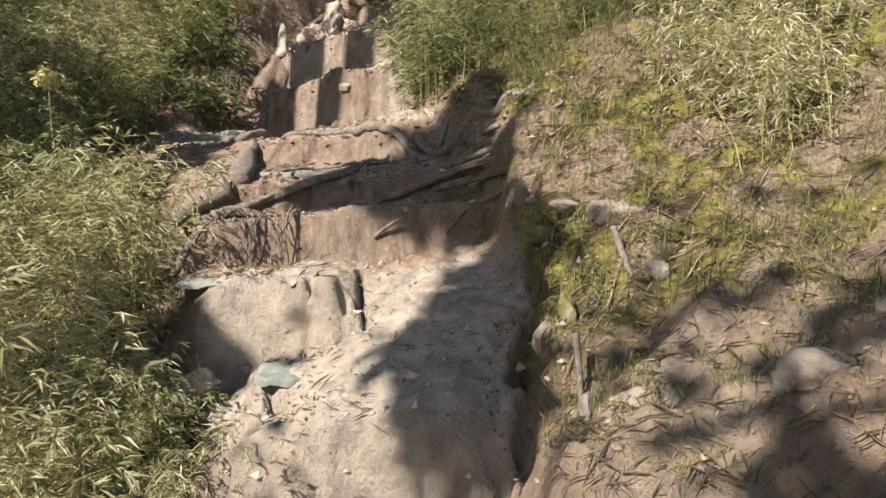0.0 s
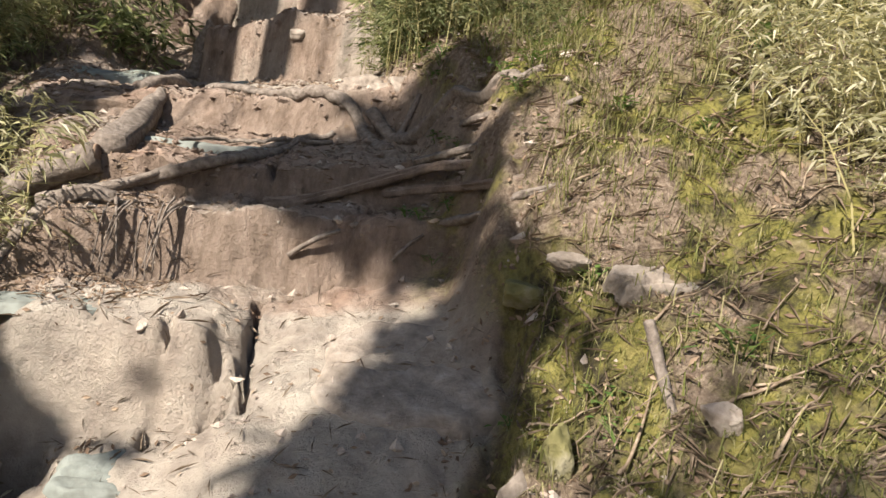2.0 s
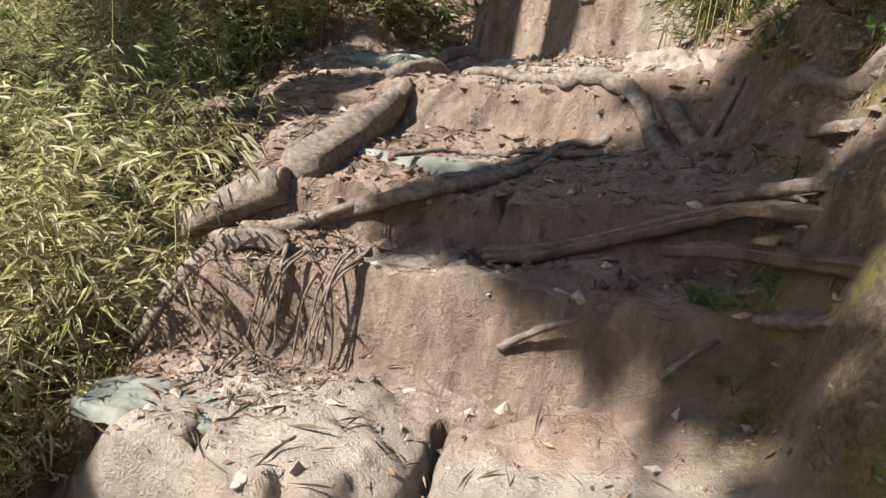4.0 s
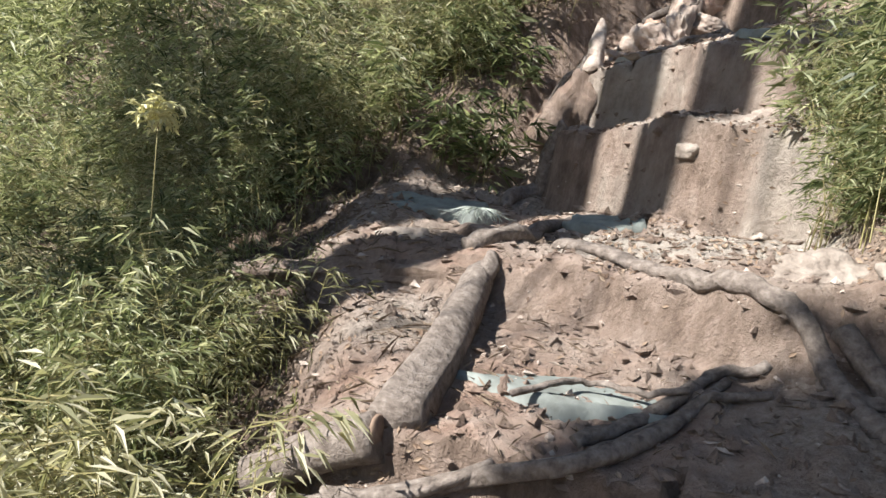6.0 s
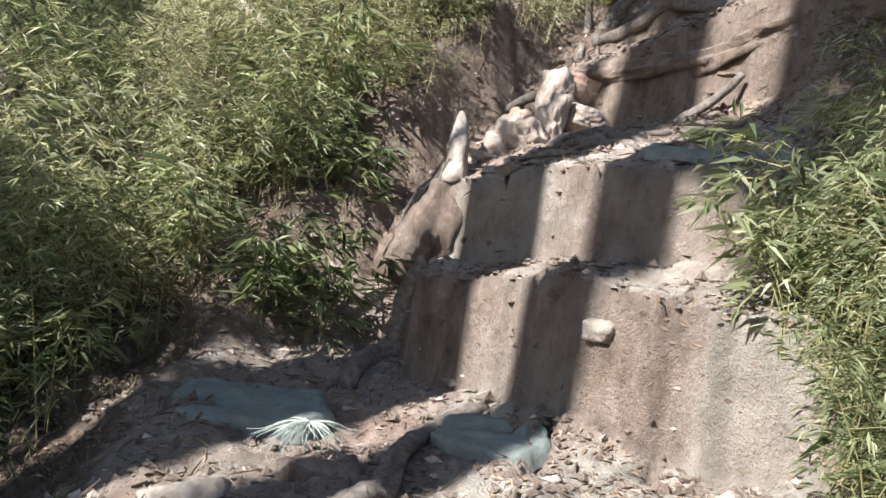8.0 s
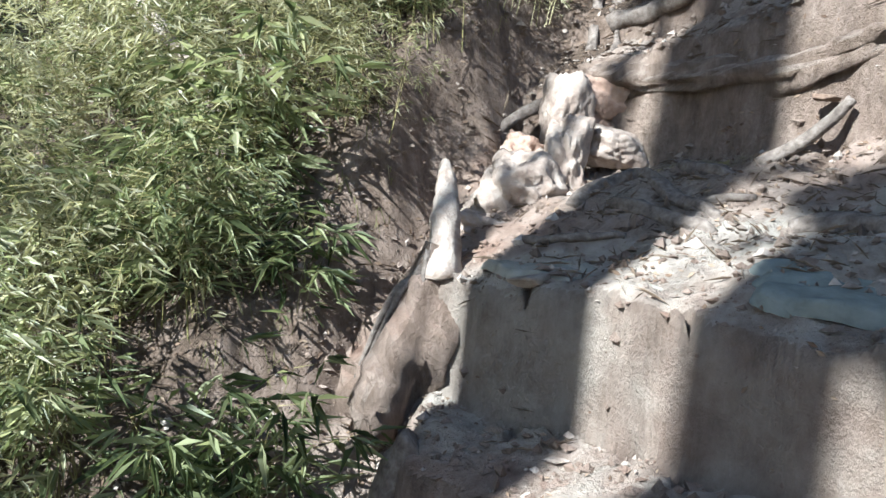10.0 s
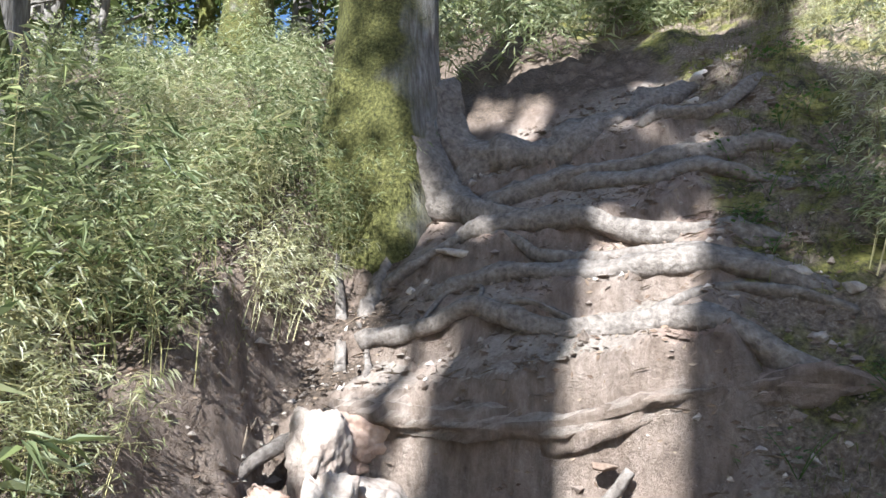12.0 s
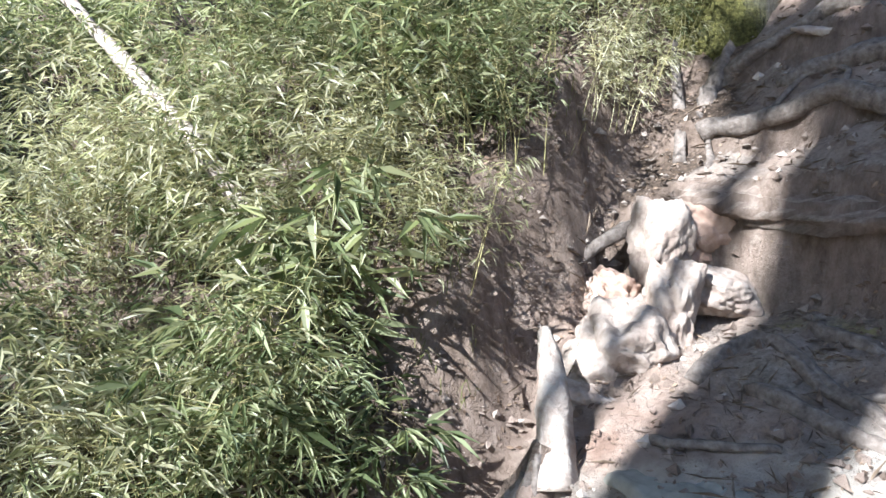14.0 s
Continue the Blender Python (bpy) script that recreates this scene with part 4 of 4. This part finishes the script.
plate(-1.85, 5.75, 0.03, 0.27, 0.17, 7, TEAL, "flat dark teal stone in the shade", 10, 12)
stone("boulder", (-1.74, 5.32, 2.22), (0.15, 0.12, 0.09), 31, ROCK, "rounded boulder beside the trail", 40, 0)
stone("boulder", (-1.52, 5.52, 2.25), (0.17, 0.15, 0.12), 32, SOIL, "mound of earth under a pale tuft", 0, 0, 4)
stone("boulder", (-0.78, 5.84, 2.74), (0.09, 0.11, 0.07), 33, ROCK, "brown stone sticking out of the clay face", -20, 6, boxy=0.6)
stone("boulder", (-0.45, 5.4, 2.41), (0.04, 0.03, 0.03), 34, PALE, "small white stone on the sand", 0, 4)
stone("boulder", (-0.93, 5.35, 2.29), (0.2, 0.06, 0.035), 35, PALE, "low pale ledge of rock in the sand", -12, 2, 4, 0.6)


def fibre_tuft(x, y, z):
    rng = random.Random(3)
    t = thing("dead_tuft", "pale dead tuft of drooping fibres on an earth mound", "plant", at=(x, y, z))
    for i in range(64):
        a = rng.uniform(-2.8, -0.3) if i < 46 else rng.uniform(0, 6.28)
        k = rng.uniform(0.07, 0.19)
        d = Vector((math.cos(a), math.sin(a), 0))
        line = glide([Vector((0, 0, 0.03)), d * k * 0.4 + Vector((rng.gauss(0, .008), 0, 0.03)), d * k * 0.8 + Vector((rng.gauss(0, .012), 0, 0.005)), d * k * 1.05 + Vector((0, 0, rng.uniform(-0.05, 0.0)))], 3)
        side = Vector((-d.y, d.x, 0))
        w = rng.uniform(0.0016, 0.0036)
        v, f = [], []
        for j, c in enumerate(line):
            ww = w * (1 - 0.85 * j / (len(line) - 1))
            v += [c - side * ww, c + Vector((0, 0, ww)), c + side * ww]
            if j:
                b = 3 * j
                f += [(b - 3, b - 2, b + 1, b), (b - 2, b - 1, b + 2, b + 1)]
        mesh_object("fibre", v, f, FIBRE, t)


fibre_tuft(-1.58, 5.6, 2.36)

# ---- the upper steps ----
stump = thing("dead_stump", "bleached root stump fanning down beside a stone step", "stump", at=(-1.55, 6.9, 3.3))
bm = bmesh.new()
tube(bm, glide([(0.02, -0.04, -0.05), (0.0, 0.06, 0.14), (-0.02, 0.16, 0.26), (-0.04, 0.24, 0.33)], 6), 0.055, 0.018, 10, 0.4, 4)
part("spike", bm, PALE, stump, "bleached spike of wood")
bm = bmesh.new()
tube(bm, glide([(0.0, 0.02, 0.06), (-0.06, 0.0, -0.2), (-0.13, -0.02, -0.52)], 8), 0.05, 0.18, 20, 0.6, 6)
part("base", bm, SOIL, stump, "earth held between the roots")
for i in range(3, 9):
    a = -0.06 + 0.055 * i * 0.9
    bm = bmesh.new()
    w = 0.03 * math.sin(i * 4.1)
    tube(bm, glide([(0.0 - 0.01 * i, -0.02, 0.1 - 0.02 * i), (w - a * 0.45, -0.09, -0.12), (-0.03 + w - a * 0.85, -0.16 + 0.01 * i, -0.48)], 6), 0.018 - 0.004 * (i % 3), 0.006, 7, 0.5, i)
    part("root_strand", bm, ROOT, stump)
for i, (at, size, turn, tilt, beds, label) in enumerate((
        ((-1.36, 7.36, 3.5), (0.3, 0.23, 0.25), 20, 14, 2.4, "pale layered ledge of rock beside the upper step"),
        ((-1.44, 7.24, 3.4), (0.16, 0.13, 0.11), 5, 10, 1.8, "pale split rock at the foot of the ledge"),
        ((-1.22, 7.3, 3.4), (0.17, 0.12, 0.1), 30, 8, 1.6, "low pale rock worn smooth at the edge of the step"),
        ((-1.2, 7.5, 3.64), (0.13, 0.17, 0.33), 12, 4, 1.3, "upright pale rib of rock"),
        ((-1.21, 7.74, 3.88), (0.12, 0.16, 0.24), 25, 5, 0, "knobbly pale rock at the end of a great root"),
        ((-1.05, 7.78, 3.92), (0.17, 0.14, 0.16), 10, 6, 1.3, "pale rock with reddish stains under the great root"),
        ((-1.0, 7.58, 3.73), (0.17, 0.12, 0.11), 20, 16, 0, "pale wedge of rock jutting under the great root"),
        ((-1.38, 7.64, 3.66), (0.14, 0.14, 0.16), 70, 10, 2.0, "reddish-brown rock behind the pale ledge"))):
    stone("outcrop_rock", at, size, 41 + i, STAINED if i in (5, 7) else BEDROCK, label, turn, tilt, 5, rough=0.24, beds=beds, boxy=0.7)
root([(-1.6, 7.7, 3.66), (-1.5, 7.76, 3.78), (-1.36, 7.82, 3.88), (-1.24, 7.86, 3.92)], 0.02, 0.03, "root arching over the reddish rock", 58)
root([(-1.2, 7.93, 3.98), (-1.0, 7.77, 3.98), (-0.8, 7.61, 3.97), (-0.46, 7.35, 3.98), (-0.16, 7.18, 4.06), (0.15, 7.03, 4.12), (0.45, 6.9, 4.06), (0.7, 6.82, 3.9)], 0.07, 0.07, "great earth-covered root forming the edge of an upper step", 47, name="great_root", material=SOIL, sides=24, knobs=0.6)
root([(-0.56, 7.19, 3.65), (-0.46, 7.16, 3.71), (-0.38, 7.14, 3.78), (-0.31, 7.14, 3.86)], 0.022, 0.015, "crooked root under the great root", 48)
# a dark lump in place of the shade inside a small hole
stone("hole_dark", (-0.37, 7.19, 3.88), (0.045, 0.03, 0.018), 50, LOGEND_HOLE, "dark lump put in for the shaded hole in the earth face", 0, 0)
stone("flat_stone", (-1.23, 6.63, 3.31), (0.08, 0.05, 0.025), 51, ROCK, "flat stone lying on the upper step", 20, 5)
plate(-0.42, 6.36, 0.0, 0.3, 0.17, 4, TEAL, "teal-tinted slab on the upper step", 4, 14, 0.04)
plate(-1.1, 6.74, 0.006, 0.36, 0.15, 9, GREYSLAB, "grey-green slab worn level with the upper step", -36, 6, 0.03)
for i, (pts, r0, r1) in enumerate((
        (((-1.0, 7.1), (-0.88, 6.95), (-0.74, 6.8)), 0.03, 0.02),
        (((-1.15, 7.2), (-0.95, 7.34), (-0.82, 7.1), (-0.7, 6.86)), 0.03, 0.02),
        (((-0.78, 7.38), (-0.64, 7.16)), 0.028, 0.022),
        (((-0.9, 7.2), (-0.78, 7.02), (-0.6, 6.98)), 0.02, 0.012),
        (((-0.52, 6.82), (-0.4, 6.72), (-0.26, 6.55), (-0.2, 6.36)), 0.034, 0.03),
        (((-1.3, 6.95), (-1.12, 6.88), (-0.98, 6.86)), 0.016, 0.01))):
    root(pts, r0, r1, "weathered root on the earth of the upper step", 60 + i, 0.014)
for i, (pts, r0, r1, up) in enumerate((
        (((-1.05, 8.08), (-0.91, 8.0), (-0.62, 7.76), (-0.38, 7.5), (-0.02, 7.18), (0.3, 7.0)), 0.035, 0.05, 0.02),
        (((-0.75, 8.1), (-0.47, 7.88), (-0.2, 7.6), (0.2, 7.36), (0.5, 7.2)), 0.04, 0.05, 0.02),
        (((-0.6, 8.25), (-0.44, 8.12), (-0.21, 7.93), (0.14, 7.62), (0.5, 7.45)), 0.055, 0.05, 0.02),
        (((-0.5, 8.15), (-0.25, 7.8), (0.1, 7.5), (0.45, 7.3)), 0.03, 0.03, 0.015),
        (((-0.5, 8.4), (-0.15, 8.21), (0.14, 8.08), (0.56, 7.84), (0.8, 7.75)), 0.065, 0.05, 0.03),
        (((-0.62, 8.62), (-0.3, 8.5), (-0.07, 8.32), (0.25, 8.4), (0.69, 8.52), (1.0, 8.6)), 0.12, 0.06, 0.04),
        (((-0.62, 8.5), (-0.75, 8.5), (-0.86, 8.42), (-0.98, 8.28), (-1.05, 8.1)), 0.06, 0.03, 0.03),
        (((-1.14, 8.5), (-1.12, 8.3), (-1.13, 8.02)), 0.022, 0.028, 0.02),
        (((-1.05, 8.15), (-1.02, 8.0), (-1.04, 7.9)), 0.018, 0.012, 0.015),
        (((-0.2, 8.3), (0.1, 7.95), (0.35, 7.8), (0.7, 7.6)), 0.045, 0.035, 0.02),
        (((-0.8, 8.0), (-0.66, 8.02), (-0.58, 7.92), (-0.62, 7.82)), 0.012, 0.01, 0.02),
        (((-0.7, 7.85), (-0.5, 7.66), (-0.3, 7.5)), 0.02, 0.014, 0.015),
        (((-0.15, 7.35), (0.15, 7.3), (0.5, 7.1)), 0.025, 0.02, 0.015),
        (((0.3, 8.2), (0.6, 8.05), (0.95, 8.1)), 0.05, 0.03, 0.02),
        (((-0.95, 8.3), (-0.8, 8.22), (-0.62, 8.2), (-0.4, 8.3)), 0.03, 0.025, 0.02))):
    root(pts, r0, r1, "worn grey root crossing the steep trail below the tree", 80 + i, up * 0.8, sides=10, follow=0.2, knobs=0.45)
for i, (pts, r0, r1) in enumerate((
        (((-0.78, 8.58, H(-0.78, 8.58) + 0.3), (-0.62, 8.44, H(-0.62, 8.44) + 0.08), (-0.44, 8.22, H(-0.44, 8.22) + 0.02), (-0.25, 8.0, H(-0.25, 8.0) - 0.02)), 0.15, 0.05),
        (((-0.7, 8.72, H(-0.7, 8.72) + 0.45), (-0.52, 8.6, H(-0.52, 8.6) + 0.1), (-0.28, 8.46, H(-0.28, 8.46) + 0.03)), 0.16, 0.08))):
    root(pts, r0, r1, "flared root running down from the foot of the old tree", 140 + i, sides=12)
stone("flat_stone", (-0.61, 8.12, 4.69), (0.13, 0.05, 0.03), 95, PALE, "pale stone lodged between roots", -20, 15)
for i, (x, y, k) in enumerate(((0.4, 7.25, .06), (0.52, 7.15, .05), (0.35, 7.1, .04), (0.8, 8.45, .1), (0.62, 8.3, .07), (-0.35, 6.6, .05))):
    stone("boulder", (x, y, H(x, y) + 0.01), (k, k * .8, k * .6), 100 + i, PALE, "pale stone on the slope", i * 40, 8)

# ---- the right bank ----
plate(0.75, 3.15, 0.015, 0.14, 0.055, 12, ROCK, "pale flat stone bedded in the mossy bank", 12, 28)
stone("boulder", (0.79, 2.76, H(0.79, 2.76) + 0.03), (0.055, 0.045, 0.04), 111, PALE, "small white stone on the mossy bank", 12, 14)
stone("flat_stone", (0.55, 3.3, H(0.55, 3.3) + 0.03), (0.09, 0.05, 0.03), 112, ROCK, "grey stone on the mossy bank", 40, 14)
stone("boulder", (0.48, 2.88, 1.25), (0.045, 0.05, 0.1), 113, MOSSROCK, "mossy upright stone at the foot of the bank", 0, 6)
stone("boulder", (0.39, 2.85, 1.16), (0.06, 0.06, 0.07), 114, ROCK, "dark stone at the foot of the bank", 20, 6)
stone("boulder", (0.64, 2.28, H(.64, 2.28) - .05), (0.17, 0.13, 0.1), 115, ROCK, "rounded boulder in the earth bank", 20, 6)
stone("boulder", (0.47, 2.32, H(.47, 2.32) - .02), (0.07, 0.06, 0.06), 116, ROCK, "pinkish stone in the earth bank", 60, 6)
stone("boulder", (1.05, 2.1, H(1.05, 2.1) - .06), (0.16, 0.12, 0.11), 117, ROCK, "brown boulder in the earth bank", 20, 6)
stone("boulder", (1.28, 2.25, H(1.28, 2.25) - .05), (0.12, 0.1, 0.09), 118, ROCK, "brown boulder in the earth bank", 80, 6)
stone("boulder", (0.95, 2.5, H(.95, 2.5) - .03), (0.09, 0.08, 0.06), 119, MOSSROCK, "mossy stone in the earth bank", 80, 6)
stone("boulder", (0.44, 3.38, H(.44, 3.38) + .03), (0.11, 0.06, 0.05), 120, MOSSROCK, "mossy stone at the edge of the trail", 30, 16)
root([(0.67, 2.96, H(.67, 2.96) + .1), (0.69, 2.9, H(.69, 2.9) + .05), (0.71, 2.84, H(.71, 2.84) + .0)], 0.015, 0.011, "broken piece of wood standing in the bank", 121, name="broken_stick", sides=7)
root([(0.46, 2.47, 1.22), (0.465, 2.45, 1.12), (0.47, 2.43, 1.0)], 0.013, 0.009, "thin dead stick in the bank", 122, name="broken_stick", sides=6)
br = random.Random(77)
for i in range(110):
    y = br.uniform(2.5, 5.0)
    x = float(np.interp(y, RIGHT_Y, RIGHT_X)) + 0.1 + 1.0 * br.random() ** 1.3
    a, k = br.gauss(0.35, 0.6), br.uniform(0.08, 0.24)
    dx, dy = math.cos(a) * k, math.sin(a) * k
    root([(x, y), (x + dx * 0.4 + br.gauss(0, .02), y + dy * 0.5), (x + dx, y + dy)], br.uniform(0.002, 0.0055), 0.0015, "dry root lying over the mossy bank", i, br.uniform(0.005, 0.03), sides=5, material=TWIG, group="bank roots", n=4)


# ---- fallen leaves, pebbles and dry grass ----
def scatter(seed, count, y0, y1, off0, off1, side, size, narrow=0.4):
    rng = np.random.RandomState(seed)
    y = rng.uniform(y0, y1, count)
    off = off0 + (off1 - off0) * rng.rand(count) ** 1.2
    x = np.interp(y, LEFT_Y, LEFT_X) + off if side == "left" else np.interp(y, RIGHT_Y, RIGHT_X) + off
    z = height(x, y) + 0.004
    gx = (height(x + 0.02, y) - height(x - 0.02, y)) / 0.04
    gy = (height(x, y + 0.02) - height(x, y - 0.02)) / 0.04
    n = np.stack((-gx, -gy, np.ones(count)), 1) + rng.normal(0, 0.35, (count, 3))
    n /= np.linalg.norm(n, axis=1)[:, None]
    a = rng.uniform(0, 6.283, count)
    d = np.stack((np.cos(a), np.sin(a), np.zeros(count)), 1)
    d -= n * (d * n).sum(1)[:, None]
    d /= np.linalg.norm(d, axis=1)[:, None]
    s = np.cross(n, d)
    k = (size * rng.uniform(0.4, 1.4, count))[:, None]
    p = np.stack((x, y, z), 1)
    w = k * narrow * 0.5
    v = np.stack((p - d * k / 2, p + s * w + n * k * 0.12, p + d * k / 2 + n * k * 0.1, p - s * w + n * k * 0.12), 1).reshape(-1, 3)
    i = np.arange(count)[:, None] * 4
    f = np.concatenate((i + np.array([[0, 1, 2]]), i + np.array([[0, 2, 3]])))
    return v, f


def cover(name, material, label, category, *layers):
    vs, fs, base = [], [], 0
    for v, f in layers:
        vs.append(v)
        fs.append(f + base)
        base += len(v)
    ob = mesh_object(name, np.concatenate(vs), np.concatenate(fs), material)
    return tagged(ob, label, category, kind="stuff")


cover("leaf_litter", LITTER, "dry brown leaves fallen along the trail and its edges", "leaves",
      scatter(1, 5600, 2.3, 9.0, -0.7, 0.4, "left", 0.023), scatter(2, 1500, 2.3, 9, 0.2, 2.0, "left", 0.022),
      scatter(3, 3600, 1.4, 5.2, -0.12, 1.3, "right", 0.024), scatter(4, 1200, 5.0, 5.75, -0.8, 0.1, "right", 0.024),
      scatter(5, 2200, 6.5, 8.6, -0.9, 0.8, "right", 0.024), scatter(6, 1500, 3.55, 4.1, -0.15, 0.5, "left", 0.02))
cover("twig_litter", TWIG, "short dry twigs scattered over the ground", "twigs",
      scatter(11, 1500, 2.3, 9.0, -0.6, 0.6, "left", 0.09, 0.05), scatter(12, 3600, 1.4, 5.2, 0.08, 1.3, "right", 0.09, 0.05),
      scatter(13, 700, 6.4, 8.6, -1.2, 0.6, "right", 0.08, 0.05), scatter(14, 700, 2.6, 6.0, 0.2, 1.4, "left", 0.06, 0.05))


def blades(seed, count, y0, y1, off0, off1, tall, side="right"):
    rng = np.random.RandomState(seed)
    y = rng.uniform(y0, y1, count)
    off = off0 + (off1 - off0) * rng.rand(count)
    x = np.interp(y, RIGHT_Y, RIGHT_X) + off if side == "right" else np.interp(y, LEFT_Y, LEFT_X) - off
    keep = vnoise(x, y, 0.22, 12) + 0.5 * vnoise(x, y, 0.07, 13) > -0.4
    x, y = x[keep], y[keep]
    m = len(x)
    p = np.stack((x, y, height(x, y) - 0.005), 1)
    a = rng.uniform(0, 6.283, m)
    k = (tall * rng.uniform(0.4, 1.3, m))[:, None]
    d = np.stack((np.cos(a), np.sin(a), np.zeros(m)), 1)
    s = np.stack((-d[:, 1], d[:, 0], np.zeros(m)), 1) * 0.0013
    up = np.array([[0, -0.25, 1.0]])
    lean = rng.uniform(0.3, 1.3, m)[:, None]
    mid = p + up * k * 0.5 + d * k * 0.25 * lean
    tip = p + up * k * 0.55 + d * k * 0.9 * lean - np.array([[0, 0, 1]]) * k * 0.35 * lean
    v = np.stack((p - s, p + s, mid + s, tip, mid - s), 1).reshape(-1, 3)
    i = np.arange(m)[:, None] * 5
    f = np.concatenate((i + np.array([[0, 1, 2]]), i + np.array([[0, 2, 4]]), i + np.array([[4, 2, 3]])))
    return v, f


cover("bank_grass", STRAW, "short dry grass and moss tufts on the bank", "grass",
      blades(1, 26000, 2.2, 5.0, 0.05, 1.5, 0.035), blades(5, 3600, 2.2, 5.0, 0.1, 1.5, 0.14), blades(6, 2500, 1.5, 2.5, 0.05, 1.5, 0.05), blades(2, 6000, 3.4, 6.5, 0.15, 1.5, 0.14), blades(3, 5000, 6.5, 9.5, 0.1, 1.4, 0.09),
      blades(4, 4500, 3.0, 9.0, 0.0, 0.8, 0.1, "left"))


def pebbles(seed, count, name, material, label, big=0.017, start=2.3):
    """Loose lumps, each an uneven eight-sided chip."""
    rng = np.random.RandomState(seed)
    ball = np.array([(1, 0, 0), (-1, 0, 0), (0, 1, 0), (0, -1, 0), (0, 0, 1), (0, 0, -1)]) * 1.15
    tri = np.array([(4, 0, 2), (4, 2, 1), (4, 1, 3), (4, 3, 0), (5, 2, 0), (5, 1, 2), (5, 3, 1), (5, 0, 3)])
    y = rng.uniform(start, 8.8, count)
    u = rng.rand(count)
    x = (np.interp(y, LEFT_Y, LEFT_X) - 0.15) * (1 - u) + (np.interp(y, RIGHT_Y, RIGHT_X) + 0.4) * u
    k = 0.003 + big * rng.rand(count) ** 4
    c = np.stack((x, y, height(x, y) + 0.15 * k), 1)
    lumps = ball[None] * (1 + rng.normal(0, 0.22, (count, 6, 1))) * k[:, None, None] * rng.uniform(0.6, 1.4, (count, 1, 3)) * np.array([1, 1, 0.7]) + rng.normal(0, 0.25, (count, 6, 3)) * k[:, None, None]
    v = (lumps + c[:, None]).reshape(-1, 3)
    f = (tri[None] + 6 * np.arange(count)[:, None, None]).reshape(-1, 3)
    return tagged(mesh_object(name, v, f, material), label, name, kind="stuff")


pebbles(4, 2600, "gravel", PALE, "loose pale pebbles on the worn trail")
pebbles(5, 13000, "soil", SOIL, "loose crumbs and clods of brown earth on the trail", 0.02, 3.95)


# ---- herbs ----
def herb(x, y, seed, label, k=0.1, count=26):
    rng = random.Random(seed)
    t = thing("herb", label, "plant", "small herbs", (x, y, H(x, y)))
    v, f = [], []
    for _ in range(count):
        a, u = rng.uniform(0, math.tau), rng.random()
        p = Vector((math.cos(a) * k * u, math.sin(a) * k * u, k * rng.uniform(0.15, 0.8)))
        d = Vector((math.cos(a + rng.gauss(0, .5)), math.sin(a), rng.uniform(-0.2, 0.5))).normalized()
        s = d.cross(Vector((0, 0, 1))).normalized()
        n = s.cross(d)
        q = rng.uniform(0.018, 0.032)
        i = len(v)
        v += [p, p + d * q * .4 + s * q * .36 + n * q * .1, p + d * q, p + d * q * .4 - s * q * .36 + n * q * .1]
        f += [(i, i + 1, i + 2), (i, i + 2, i + 3)]
    mesh_object("foliage", v, f, FERN, t)
    bm = bmesh.new()
    for _ in range(5):
        a = rng.uniform(0, math.tau)
        tube(bm, glide([(0, 0, -0.01), (math.cos(a) * k * .3, math.sin(a) * k * .3, k * .4), (math.cos(a) * k * .6, math.sin(a) * k * .6, k * .7)], 2), 0.002, 0.001, 4, 0)
    part("stem", bm, FERN, t)


hr = random.Random(9)
for i in range(46):
    y = hr.uniform(2.6, 5.0) if i < 24 else hr.uniform(6.4, 8.2)
    x = float(np.interp(y, RIGHT_Y, RIGHT_X)) + hr.uniform(0.05, 0.9)
    herb(x, y, i, "small green herb growing on the bank", hr.uniform(0.05, 0.11) * (1.0 if i < 24 else 1.6), 22 if i < 24 else 40)
for i, (x, y) in enumerate(((0.1, 3.9), (0.16, 3.86), (0.05, 3.95), (0.2, 3.92), (0.12, 4.28), (0.2, 4.2))):
    herb(x, y, 70 + i, "small grey-green herb on the earth face", 0.05, 18)

flower = thing("flower_stalk", "tall dry stalk with a pale yellow seed head", "plant", at=(-2.32, 4.5, H(-2.32, 4.5)))
bm = bmesh.new()
tube(bm, glide([(0, 0, 0), (0.01, 0, 0.4), (-0.02, 0, 2.56 - H(-2.32, 4.5))], 5), 0.004, 0.002, 5, 0)
part("stem", bm, CULM, flower)
fr = random.Random(8)
v, f = leaf_quads([Vector((-0.02 + fr.gauss(0, .03), fr.gauss(0, .03), 2.57 - H(-2.32, 4.5) + fr.gauss(0, .025))) for _ in range(260)], 0.045, fr, 0.3)
mesh_object("seed_head", v, f, SEED, flower, "fluffy pale yellow seed head")
